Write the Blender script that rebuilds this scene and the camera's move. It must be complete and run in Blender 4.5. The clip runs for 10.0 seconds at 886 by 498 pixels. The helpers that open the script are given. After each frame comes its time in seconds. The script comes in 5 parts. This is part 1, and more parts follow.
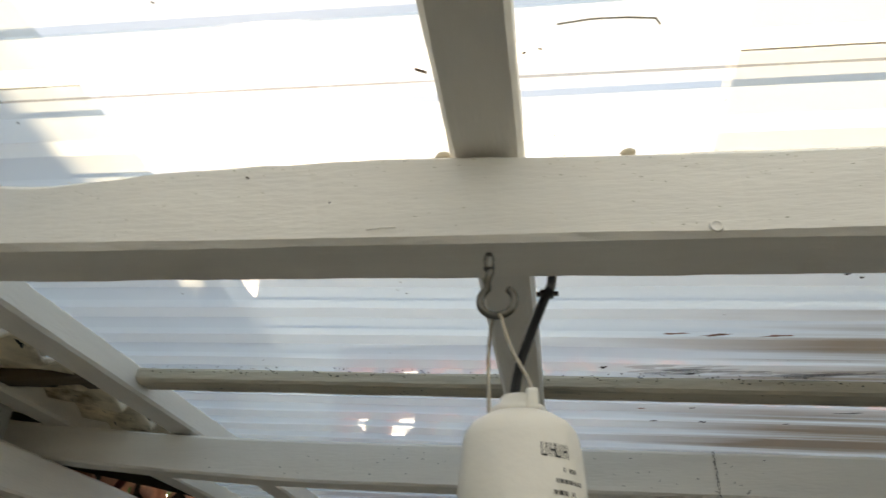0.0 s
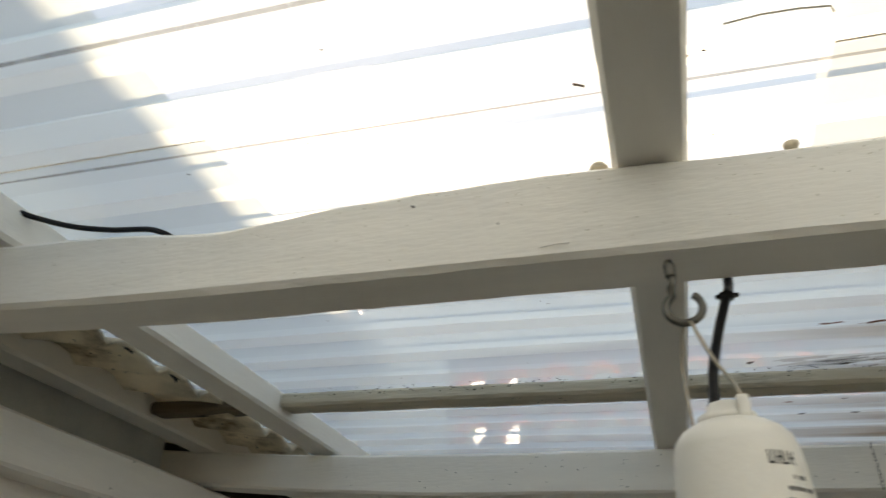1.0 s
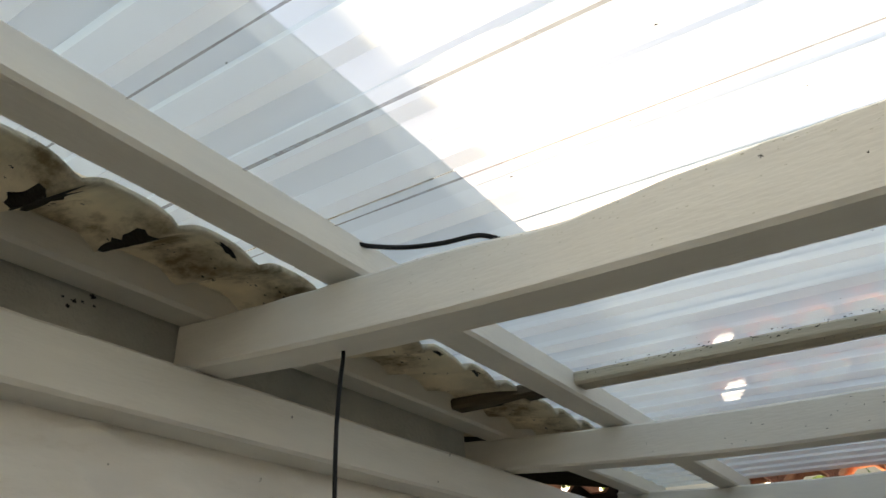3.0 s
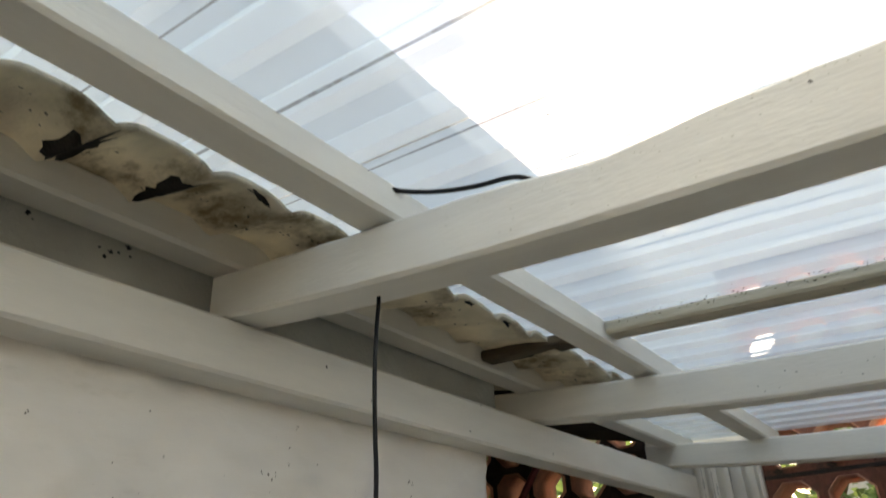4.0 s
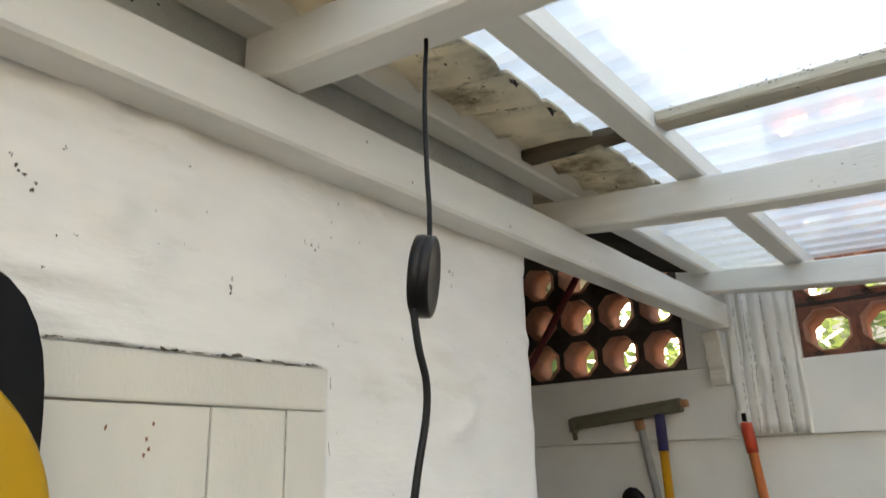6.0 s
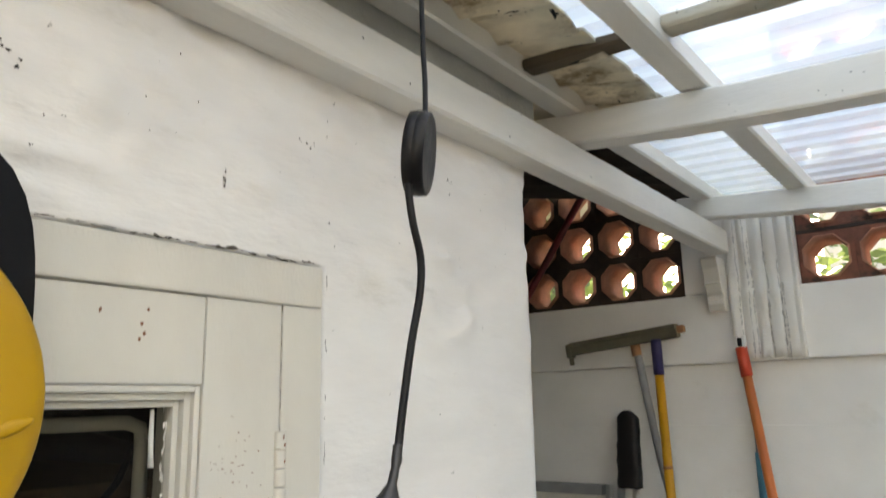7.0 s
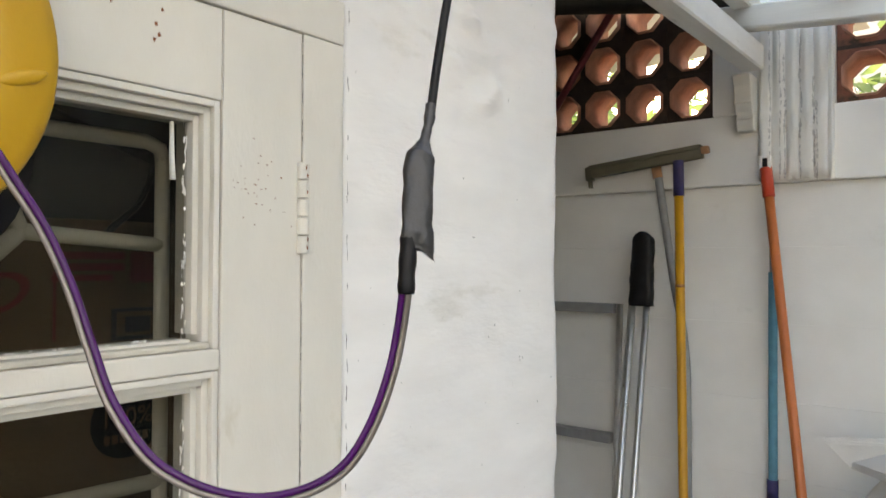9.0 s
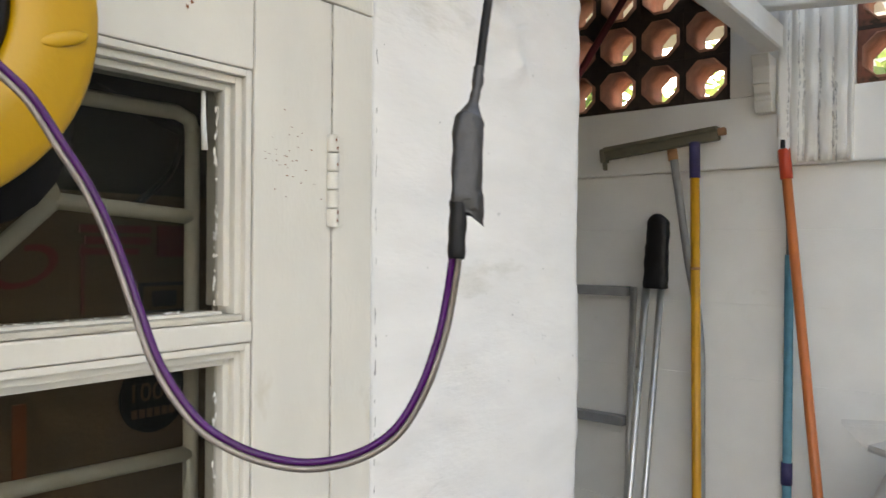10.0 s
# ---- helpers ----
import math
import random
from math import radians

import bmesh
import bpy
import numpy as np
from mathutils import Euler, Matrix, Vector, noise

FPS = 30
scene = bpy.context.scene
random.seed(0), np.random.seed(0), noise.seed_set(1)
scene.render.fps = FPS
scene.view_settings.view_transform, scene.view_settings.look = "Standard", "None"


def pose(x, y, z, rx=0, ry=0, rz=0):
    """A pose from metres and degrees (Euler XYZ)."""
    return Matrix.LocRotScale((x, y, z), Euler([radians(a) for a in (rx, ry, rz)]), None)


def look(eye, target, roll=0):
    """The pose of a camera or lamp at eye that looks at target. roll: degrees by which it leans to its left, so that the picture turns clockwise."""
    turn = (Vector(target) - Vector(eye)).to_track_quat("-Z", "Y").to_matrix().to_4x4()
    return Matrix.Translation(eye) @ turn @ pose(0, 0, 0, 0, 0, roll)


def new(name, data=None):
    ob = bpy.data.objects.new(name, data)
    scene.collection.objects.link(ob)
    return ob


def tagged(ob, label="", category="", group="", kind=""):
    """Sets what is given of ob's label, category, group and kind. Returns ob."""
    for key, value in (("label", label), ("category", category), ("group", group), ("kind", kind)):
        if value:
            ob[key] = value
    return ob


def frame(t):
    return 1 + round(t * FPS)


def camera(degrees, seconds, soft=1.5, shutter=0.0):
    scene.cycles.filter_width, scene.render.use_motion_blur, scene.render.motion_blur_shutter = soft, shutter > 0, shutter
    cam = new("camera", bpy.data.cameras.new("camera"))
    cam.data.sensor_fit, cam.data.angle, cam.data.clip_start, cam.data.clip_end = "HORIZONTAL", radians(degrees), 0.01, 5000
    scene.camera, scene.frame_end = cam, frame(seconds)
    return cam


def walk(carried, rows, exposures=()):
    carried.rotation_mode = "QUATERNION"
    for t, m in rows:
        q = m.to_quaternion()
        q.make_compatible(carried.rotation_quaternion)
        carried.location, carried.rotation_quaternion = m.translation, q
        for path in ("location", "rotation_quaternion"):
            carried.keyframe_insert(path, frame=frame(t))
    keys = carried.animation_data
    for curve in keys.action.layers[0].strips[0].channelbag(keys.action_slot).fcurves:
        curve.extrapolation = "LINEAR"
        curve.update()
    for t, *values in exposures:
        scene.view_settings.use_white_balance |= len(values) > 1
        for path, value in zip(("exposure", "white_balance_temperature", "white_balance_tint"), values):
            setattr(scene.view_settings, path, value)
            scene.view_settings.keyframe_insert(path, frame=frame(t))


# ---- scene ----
cam = camera(63.3, 10.0, shutter=0.5)
PATH = [
    (0, (0.16, 0.243, 1.857), (-0.121, 1.941, 2.877), 1.9),
    (0.5, (0.139, 0.236, 1.861), (-0.234, 1.912, 2.887), 1.0),
    (1, (0.117, 0.226, 1.859), (-0.377, 1.869, 2.887), 0.7),
    (1.5, (0.091, 0.208, 1.858), (-0.536, 1.808, 2.882), -0.4),
    (2, (0.072, 0.191, 1.858), (-0.681, 1.744, 2.868), -1.6),
    (2.5, (0.05, 0.177, 1.856), (-0.828, 1.675, 2.849), -2.9),
    (2.7, (0.042, 0.174, 1.854), (-0.866, 1.652, 2.849), -3.0),
    (3.8, (0.027, 0.17, 1.843), (-0.975, 1.624, 2.781), -2.6),
    (4, (0.02, 0.174, 1.84), (-0.995, 1.639, 2.747), -2.9),
    (4.5, (0.003, 0.185, 1.824), (-1.053, 1.674, 2.64), -2.4),
    (5, (-0.014, 0.191, 1.806), (-1.106, 1.696, 2.542), -2.0),
    (5.5, (-0.027, 0.199, 1.787), (-1.157, 1.716, 2.437), -2.0),
    (7, (-0.041, 0.221, 1.738), (-1.225, 1.778, 2.158), -1.4),
    (7.5, (-0.048, 0.225, 1.714), (-1.257, 1.788, 2.021), -1.4),
    (8, (-0.053, 0.228, 1.687), (-1.288, 1.79, 1.872), -1.2),
    (8.5, (-0.065, 0.235, 1.664), (-1.311, 1.797, 1.751), -0.3),
    (9, (-0.069, 0.239, 1.648), (-1.312, 1.805, 1.684), 0.2),
    (9.5, (-0.077, 0.242, 1.639), (-1.313, 1.814, 1.637), 0.7),
    (10, (-0.087, 0.231, 1.639), (-1.341, 1.79, 1.636), 0.4),
]
walk(cam, [(t, look(eye, target, roll)) for t, eye, target, roll in PATH],
     exposures=[(0.0, 1.65, 11000, 20), (2.5, 1.65, 11400, 20), (4.5, 2.3, 10700, 21), (5.5, 2.75, 10400, 22), (7.5, 3.02, 10200, 24), (10.0, 3.14, 9800, 25)])

# ---- world, sun, exposure ----
SUN_TO = Vector((-0.80, 1.90, 1.00)).normalized()
world = bpy.data.worlds.new("sky")
scene.world = world
world.use_nodes = True
wn = world.node_tree
sky = wn.nodes.new("ShaderNodeTexSky")
sky.sky_type = 'NISHITA'
sky.sun_disc = False
sky.sun_elevation = math.asin(SUN_TO.z)
sky.sun_rotation = math.atan2(SUN_TO.x, SUN_TO.y)
sky.air_density, sky.dust_density = 1.0, 0.5
wn.links.new(sky.outputs[0], wn.nodes["Background"].inputs[0])
wn.nodes["Background"].inputs[1].default_value = 0.15
sun = new("sun", bpy.data.lights.new("sun", 'SUN'))
sun.data.energy, sun.data.angle, sun.data.color = 2.8, radians(1.0), (1.0, 0.91, 0.79)
sun.matrix_world = look(SUN_TO * 20, (0, 0, 0))


# ---- materials ----
def material(name, colour, rough=0.6, metal=0.0, var=0.12, scale=30.0, fine=250.0, bump=0.15, stain=None, stain_amount=0.0,
             stain_scale=6.0, stretch=(1, 1, 1), spec=0.5, island=False):
    m = bpy.data.materials.new(name)
    m.use_nodes = True
    t = m.node_tree
    b = t.nodes["Principled BSDF"]
    N, L = t.nodes.new, t.links.new
    co = N("ShaderNodeTexCoord")
    mp = N("ShaderNodeMapping")
    mp.inputs["Scale"].default_value = stretch
    L(co.outputs["Object"], mp.inputs[0])
    n1 = N("ShaderNodeTexNoise")
    n1.inputs["Scale"].default_value, n1.inputs["Detail"].default_value = scale, 5
    n2 = N("ShaderNodeTexNoise")
    n2.inputs["Scale"].default_value, n2.inputs["Detail"].default_value = fine, 3
    L(mp.outputs[0], n1.inputs["Vector"])
    L(mp.outputs[0], n2.inputs["Vector"])
    ramp = N("ShaderNodeValToRGB")
    c = Vector(colour)
    ramp.color_ramp.elements[0].position, ramp.color_ramp.elements[1].position = 0.3, 0.7
    ramp.color_ramp.elements[0].color = (*(c * (1 - var)), 1)
    ramp.color_ramp.elements[1].color = (*[min(1, v * (1 + var * 0.5)) for v in c], 1)
    L(n1.outputs["Fac"], ramp.inputs[0])
    out = ramp.outputs[0]
    if stain:
        n3 = N("ShaderNodeTexNoise")
        n3.inputs["Scale"].default_value, n3.inputs["Detail"].default_value, n3.inputs["Roughness"].default_value = stain_scale, 8, 0.65
        L(mp.outputs[0], n3.inputs["Vector"])
        r3 = N("ShaderNodeValToRGB")
        r3.color_ramp.elements[0].position = 0.5 + 0.18 * (1 - stain_amount)
        r3.color_ramp.elements[1].position = min(1.0, 0.62 + 0.2 * (1 - stain_amount))
        L(n3.outputs["Fac"], r3.inputs[0])
        mx = N("ShaderNodeMix")
        mx.data_type = 'RGBA'
        L(r3.outputs[0], mx.inputs[0])
        L(out, mx.inputs[6])
        mx.inputs[7].default_value = (*stain, 1)
        out = mx.outputs[2]
    if island:
        oi = N("ShaderNodeObjectInfo")
        hs = N("ShaderNodeHueSaturation")
        mr = N("ShaderNodeMapRange")
        mr.inputs["To Min"].default_value, mr.inputs["To Max"].default_value = 0.75, 1.2
        L(oi.outputs["Random"], mr.inputs[0])
        L(mr.outputs[0], hs.inputs["Value"])
        L(out, hs.inputs["Color"])
        out = hs.outputs[0]
    L(out, b.inputs["Base Color"])
    b.inputs["Metallic"].default_value = metal
    b.inputs["Specular IOR Level"].default_value = spec
    rr = N("ShaderNodeMapRange")
    rr.inputs["To Min"].default_value, rr.inputs["To Max"].default_value = max(0.02, rough - 0.1), min(1, rough + 0.1)
    L(n1.outputs["Fac"], rr.inputs[0])
    L(rr.outputs[0], b.inputs["Roughness"])
    if bump:
        ad = N("ShaderNodeMath")
        ad.operation = 'ADD'
        L(n1.outputs["Fac"], ad.inputs[0])
        L(n2.outputs["Fac"], ad.inputs[1])
        bp = N("ShaderNodeBump")
        bp.inputs["Strength"].default_value, bp.inputs["Distance"].default_value = bump, 0.004
        L(ad.outputs[0], bp.inputs["Height"])
        L(bp.outputs[0], b.inputs["Normal"])
    return m


PAINT_X = material("white_gloss_painted_wood", (0.77, 0.745, 0.69), 0.45, var=0.07, scale=45, fine=420, bump=0.12,
                   stain=(0.36, 0.31, 0.22), stain_amount=0.12, stain_scale=22, stretch=(0.18, 1, 1))
PAINT_Y = material("white_painted_wood_along", (0.77, 0.745, 0.69), 0.45, var=0.07, scale=45, fine=420, bump=0.12,
                   stain=(0.36, 0.31, 0.22), stain_amount=0.12, stain_scale=22, stretch=(1, 0.18, 1))
PAINT_DOOR = material("old_white_door_paint", (0.665, 0.635, 0.565), 0.42, var=0.05, scale=24, fine=300, bump=0.12,
                      stain=(0.52, 0.46, 0.35), stain_amount=0.25, stain_scale=14, stretch=(1, 1, 0.5))
CREAM = material("dirty_cream_wood", (0.52, 0.47, 0.37), 0.65, var=0.25, scale=40, fine=300, bump=0.4,
                 stain=(0.07, 0.055, 0.035), stain_amount=0.35, stain_scale=28, stretch=(0.15, 1, 1))
PLASTER = material("whitewashed_plaster", (0.80, 0.785, 0.755), 0.7, var=0.06, scale=20, fine=140, bump=0.2,
                   stain=(0.60, 0.58, 0.52), stain_amount=0.25, stain_scale=9, stretch=(1, 0.5, 1.5))
FARWALL = material("white_painted_block_wall", (0.80, 0.79, 0.745), 0.7, var=0.06, scale=9, fine=260, bump=0.09,
                   stain=(0.66, 0.64, 0.58), stain_amount=0.25, stain_scale=5)
PILASTER = material("weathered_white_render", (0.76, 0.745, 0.69), 0.75, var=0.08, scale=22, fine=260, bump=0.25,
                    stain=(0.42, 0.38, 0.30), stain_amount=0.38, stain_scale=10, stretch=(1.6, 1, 0.3))
TERRA = material("terracotta", (0.62, 0.30, 0.205), 0.8, var=0.25, scale=40, fine=300, bump=0.4, stain=(0.30, 0.24, 0.20),
                 stain_amount=0.2, stain_scale=14, island=True)
# dark block frames and mortar; also the coloured-in shade of upper blocks
TERRADARK = material("dark_terracotta", (0.055, 0.036, 0.028), 0.9, var=0.4, scale=40, fine=300, bump=0.5)
FIBRE = material("dirty_fibre_cement", (0.76, 0.68, 0.54), 0.85, var=0.30, scale=24, fine=300, bump=0.4,
                 stain=(0.25, 0.185, 0.105), stain_amount=0.92, stain_scale=15, stretch=(0.6, 1.3, 1))
# darker batten wood: shade under the eave sheet put into the colour
DARKWOOD = material("shade_dark_wood", (0.10, 0.070, 0.042), 0.8, var=0.3, scale=40, bump=0.3, stretch=(0.2, 1, 1))
STREAK = material("brown_dirt_run", (0.30, 0.26, 0.20), 0.9, var=0.3, scale=60, bump=0.2)
GRIME = material("brown_grime_film", (0.15, 0.105, 0.06), 0.9, var=0.4, scale=30, bump=0.2)
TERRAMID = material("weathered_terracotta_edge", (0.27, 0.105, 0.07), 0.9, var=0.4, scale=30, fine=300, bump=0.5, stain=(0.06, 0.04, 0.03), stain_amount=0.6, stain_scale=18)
# near-black: the gap's darkness over the lattice is put into this colour
OLDROOF = material("shade_dark_sheet", (0.06, 0.05, 0.04), 0.9, var=0.3, scale=20, bump=0.4)
MOULD = material("black_mould", (0.012, 0.011, 0.010), 0.95, var=0.3, scale=80, bump=0.4)
BLACK = material("black_plastic", (0.008, 0.008, 0.009), 0.42, var=0.2, scale=60, bump=0.1, spec=0.25)
RUBBER = material("black_cable_rubber", (0.008, 0.008, 0.009), 0.45, var=0.2, scale=90, bump=0.1, spec=0.2)
TAPE = material("black_insulating_tape", (0.010, 0.010, 0.011), 0.33, var=0.3, scale=40, fine=120, bump=0.35, spec=0.6)
PURPLE = material("purple_clear_insulation", (0.055, 0.004, 0.080), 0.2, var=0.15, scale=60, bump=0.05, spec=0.3)
SILVER = material("tinned_wire_in_clear_insulation", (0.19, 0.165, 0.15), 0.2, metal=0.5, var=0.2, scale=120, bump=0.1)
YELLOW = material("yellow_plastic", (0.47, 0.245, 0.004), 0.40, var=0.05, scale=12, fine=300, bump=0.06)
WHITEPL = material("aged_white_plastic", (0.72, 0.71, 0.66), 0.4, var=0.04, scale=30, fine=250, bump=0.08)
INK = material("worn_black_ink", (0.05, 0.05, 0.05), 0.7, bump=0)
STEEL = material("dull_steel", (0.13, 0.125, 0.11), 0.42, metal=0.9, var=0.3, scale=120, bump=0.15)
WIRE = material("bright_wire", (0.36, 0.32, 0.26), 0.3, metal=0.9, var=0.15, scale=120, bump=0.1)
ALU = material("aluminium_tube", (0.66, 0.65, 0.62), 0.32, metal=0.85, var=0.1, scale=60, bump=0.1)
GREYMETAL = material("grey_painted_metal", (0.30, 0.31, 0.31), 0.5, metal=0.3, var=0.15, scale=40, bump=0.1)
POLEYELLOW = material("yellow_coated_pole", (0.66, 0.30, 0.02), 0.38, var=0.12, scale=40, bump=0.08, stain=(0.35, 0.2, 0.05), stain_amount=0.1, stain_scale=40)
NAVY = material("navy_plastic", (0.03, 0.025, 0.10), 0.45, var=0.15, scale=60, bump=0.05)
ORANGE = material("orange_coated_pole", (0.62, 0.16, 0.045), 0.36, var=0.1, scale=40, bump=0.08)
RED = material("red_plastic", (0.60, 0.055, 0.02), 0.4, var=0.1, scale=60, bump=0.05)
DARKRED = material("dark_red_pipe", (0.16, 0.012, 0.018), 0.5, var=0.2, scale=40, bump=0.1)
BLUE = material("blue_coated_pole", (0.055, 0.25, 0.32), 0.45, var=0.2, scale=50, bump=0.1, stain=(0.02, 0.06, 0.09), stain_amount=0.3, stain_scale=50)
OLIVE = material("olive_grey_rubber", (0.13, 0.115, 0.075), 0.7, var=0.2, scale=40, bump=0.2)
WOODEND = material("raw_wood", (0.42, 0.20, 0.09), 0.7, var=0.2, scale=50, bump=0.2)
SACK = material("white_woven_plastic_sack", (0.68, 0.67, 0.64), 0.45, var=0.1, scale=20, fine=400, bump=0.3)
CARD = material("brown_cardboard", (0.165, 0.105, 0.058), 0.85, var=0.1, scale=30, fine=300, bump=0.15)
CARDRED = material("red_print", (0.22, 0.035, 0.035), 0.8, bump=0)
CARDORANGE = material("orange_print", (0.30, 0.09, 0.03), 0.8, bump=0)
GRILLE = material("dull_cream_metal_paint", (0.58, 0.55, 0.46), 0.5, var=0.12, scale=40, bump=0.1)
CEMENT = material("grey_cement_render", (0.40, 0.395, 0.355), 0.85, var=0.16, scale=16, fine=180, bump=0.5,
                  stain=(0.25, 0.24, 0.20), stain_amount=0.4, stain_scale=10)
# room shade is put into this near-black wall colour
DARKROOM = material("near_black_room_wall", (0.06, 0.057, 0.053), 0.9, var=0.15, scale=5)
CRACK = material("dirt_in_joint", (0.06, 0.05, 0.04), 0.95, var=0.4, scale=90, bump=0.3)
PUTTY = material("old_putty", (0.55, 0.52, 0.44), 0.8, var=0.2, scale=70, fine=400, bump=0.6, stain=(0.25, 0.19, 0.12), stain_amount=0.45, stain_scale=40, stretch=(1, 0.4, 1))
RUST = material("rust_stain", (0.24, 0.075, 0.025), 0.9, var=0.4, scale=60, bump=0.3)
SEAM = material("grey_seam_dirt", (0.34, 0.32, 0.31), 0.9, var=0.4, scale=60, bump=0.2)
for film, cover in ((SEAM, 0.55), (GRIME, 0.32), (STREAK, 0.30)):
    st = film.node_tree
    s1, s2 = st.nodes.new("ShaderNodeBsdfTransparent"), st.nodes.new("ShaderNodeMixShader")
    s2.inputs[0].default_value = cover
    st.links.new(s1.outputs[0], s2.inputs[1])
    st.links.new(st.nodes["Principled BSDF"].outputs[0], s2.inputs[2])
    st.links.new(s2.outputs[0], st.nodes["Material Output"].inputs[0])
GROUND = material("worn_concrete", (0.14, 0.135, 0.125), 0.85, var=0.15, scale=4, fine=90, bump=0.3)
BEIGE = material("beige_rendered_building", (0.50, 0.47, 0.41), 0.85, var=0.12, scale=3, fine=60, bump=0.3)
BARK = material("bark", (0.12, 0.085, 0.055), 0.9, var=0.4, scale=30, bump=0.6)
LEAF = material("green_leaf", (0.105, 0.155, 0.065), 0.5, var=0.45, scale=9, bump=0.05)
lb = LEAF.node_tree.nodes["Principled BSDF"]
lt = LEAF.node_tree.nodes.new("ShaderNodeBsdfTranslucent")
lt.inputs[0].default_value = (0.16, 0.27, 0.09, 1)
lm = LEAF.node_tree.nodes.new("ShaderNodeMixShader")
lm.inputs[0].default_value = 0.45
LEAF.node_tree.links.new(lb.outputs[0], lm.inputs[1])
LEAF.node_tree.links.new(lt.outputs[0], lm.inputs[2])
LEAF.node_tree.links.new(lm.outputs[0], LEAF.node_tree.nodes["Material Output"].inputs[0])

# the old eave sheet lets a little light through
ft, fm = FIBRE.node_tree.nodes.new("ShaderNodeBsdfTranslucent"), FIBRE.node_tree.nodes.new("ShaderNodeMixShader")
fm.inputs[0].default_value = 0.35
fb = FIBRE.node_tree.nodes["Principled BSDF"]
FIBRE.node_tree.links.new(fb.inputs["Base Color"].links[0].from_socket, ft.inputs[0])
FIBRE.node_tree.links.new(fb.outputs[0], fm.inputs[1])
FIBRE.node_tree.links.new(ft.outputs[0], fm.inputs[2])
FIBRE.node_tree.links.new(fm.outputs[0], FIBRE.node_tree.nodes["Material Output"].inputs[0])

GLASS = bpy.data.materials.new("window_glass")
GLASS.use_nodes = True
gt = GLASS.node_tree
gt.nodes.remove(gt.nodes["Principled BSDF"])
g1, g2, g3 = (gt.nodes.new(k) for k in ("ShaderNodeBsdfTransparent", "ShaderNodeBsdfGlossy", "ShaderNodeMixShader"))
g1.inputs[0].default_value = (0.74, 0.735, 0.71, 1)
g2.inputs["Roughness"].default_value = 0.18
g3.inputs[0].default_value = 0.012
gt.links.new(g1.outputs[0], g3.inputs[1])
gt.links.new(g2.outputs[0], g3.inputs[2])
gt.links.new(g3.outputs[0], gt.nodes["Material Output"].inputs[0])


def sheet_material():
    """Clear corrugated plastic: partly see-through, partly milky, with dust, dirt lines and painted highlights along
    the ribs.
    """
    m = bpy.data.materials.new("clear_corrugated_plastic")
    m.use_nodes = True
    t = m.node_tree
    N, L = t.nodes.new, t.links.new
    t.nodes.remove(t.nodes["Principled BSDF"])
    co = N("ShaderNodeTexCoord")
    clear, milk, gloss = N("ShaderNodeBsdfTransparent"), N("ShaderNodeBsdfTranslucent"), N("ShaderNodeBsdfGlossy")
    clear.inputs[0].default_value = (0.80, 0.87, 0.90, 1)
    gloss.inputs["Roughness"].default_value = 0.2
    mp = N("ShaderNodeMapping")
    mp.inputs["Scale"].default_value = (0.35, 1, 1)
    L(co.outputs["Object"], mp.inputs[0])
    n = N("ShaderNodeTexNoise")
    n.inputs["Scale"].default_value, n.inputs["Detail"].default_value = 7, 6
    L(mp.outputs[0], n.inputs["Vector"])
    # dust: more towards the dirty end of the sheet
    sep = N("ShaderNodeSeparateXYZ")
    L(co.outputs["Object"], sep.inputs[0])
    dx = N("ShaderNodeMapRange")
    dx.inputs["From Min"].default_value, dx.inputs["From Max"].default_value = 0.14, 0.40
    dx.inputs["To Min"].default_value, dx.inputs["To Max"].default_value = 0.0, 1.2
    L(sep.outputs["X"], dx.inputs[0])
    dy = N("ShaderNodeMapRange")
    dy.inputs["From Min"].default_value, dy.inputs["From Max"].default_value = 0.68, 0.86
    L(sep.outputs["Y"], dy.inputs[0])
    dd = N("ShaderNodeMath")
    dd.operation = 'MULTIPLY'
    L(dx.outputs[0], dd.inputs[0])
    L(dy.outputs[0], dd.inputs[1])
    dn = N("ShaderNodeMath")
    dn.operation = 'MULTIPLY'
    dn.use_clamp = True
    L(dd.outputs[0], dn.inputs[0])
    mp2 = N("ShaderNodeMapping")
    mp2.inputs["Scale"].default_value = (0.22, 9, 1)
    L(co.outputs["Object"], mp2.inputs[0])
    streak = N("ShaderNodeTexNoise")
    streak.inputs["Scale"].default_value, streak.inputs["Detail"].default_value = 6, 5
    L(mp2.outputs[0], streak.inputs["Vector"])
    sr = N("ShaderNodeMapRange")
    sr.inputs["From Min"].default_value, sr.inputs["From Max"].default_value = 0.34, 0.62
    L(streak.outputs["Fac"], sr.inputs[0])
    L(sr.outputs[0], dn.inputs[1])
    tint = N("ShaderNodeMix")
    tint.data_type = 'RGBA'
    L(dn.outputs[0], tint.inputs[0])
    tint.inputs[6].default_value = (0.77, 0.92, 0.97, 1)
    tint.inputs[7].default_value = (0.30, 0.265, 0.215, 1)
    L(tint.outputs[2], milk.inputs[0])
    fac = N("ShaderNodeMapRange")
    fac.inputs["To Min"].default_value, fac.inputs["To Max"].default_value = 0.57, 0.74
    # steep rib sides are milkier to paint their highlights; raised ribs slightly milkier too
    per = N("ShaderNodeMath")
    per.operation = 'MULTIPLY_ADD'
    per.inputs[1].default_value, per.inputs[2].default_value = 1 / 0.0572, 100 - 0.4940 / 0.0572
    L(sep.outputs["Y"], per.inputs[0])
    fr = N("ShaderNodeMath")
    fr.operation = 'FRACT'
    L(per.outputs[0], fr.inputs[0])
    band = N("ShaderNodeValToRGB")
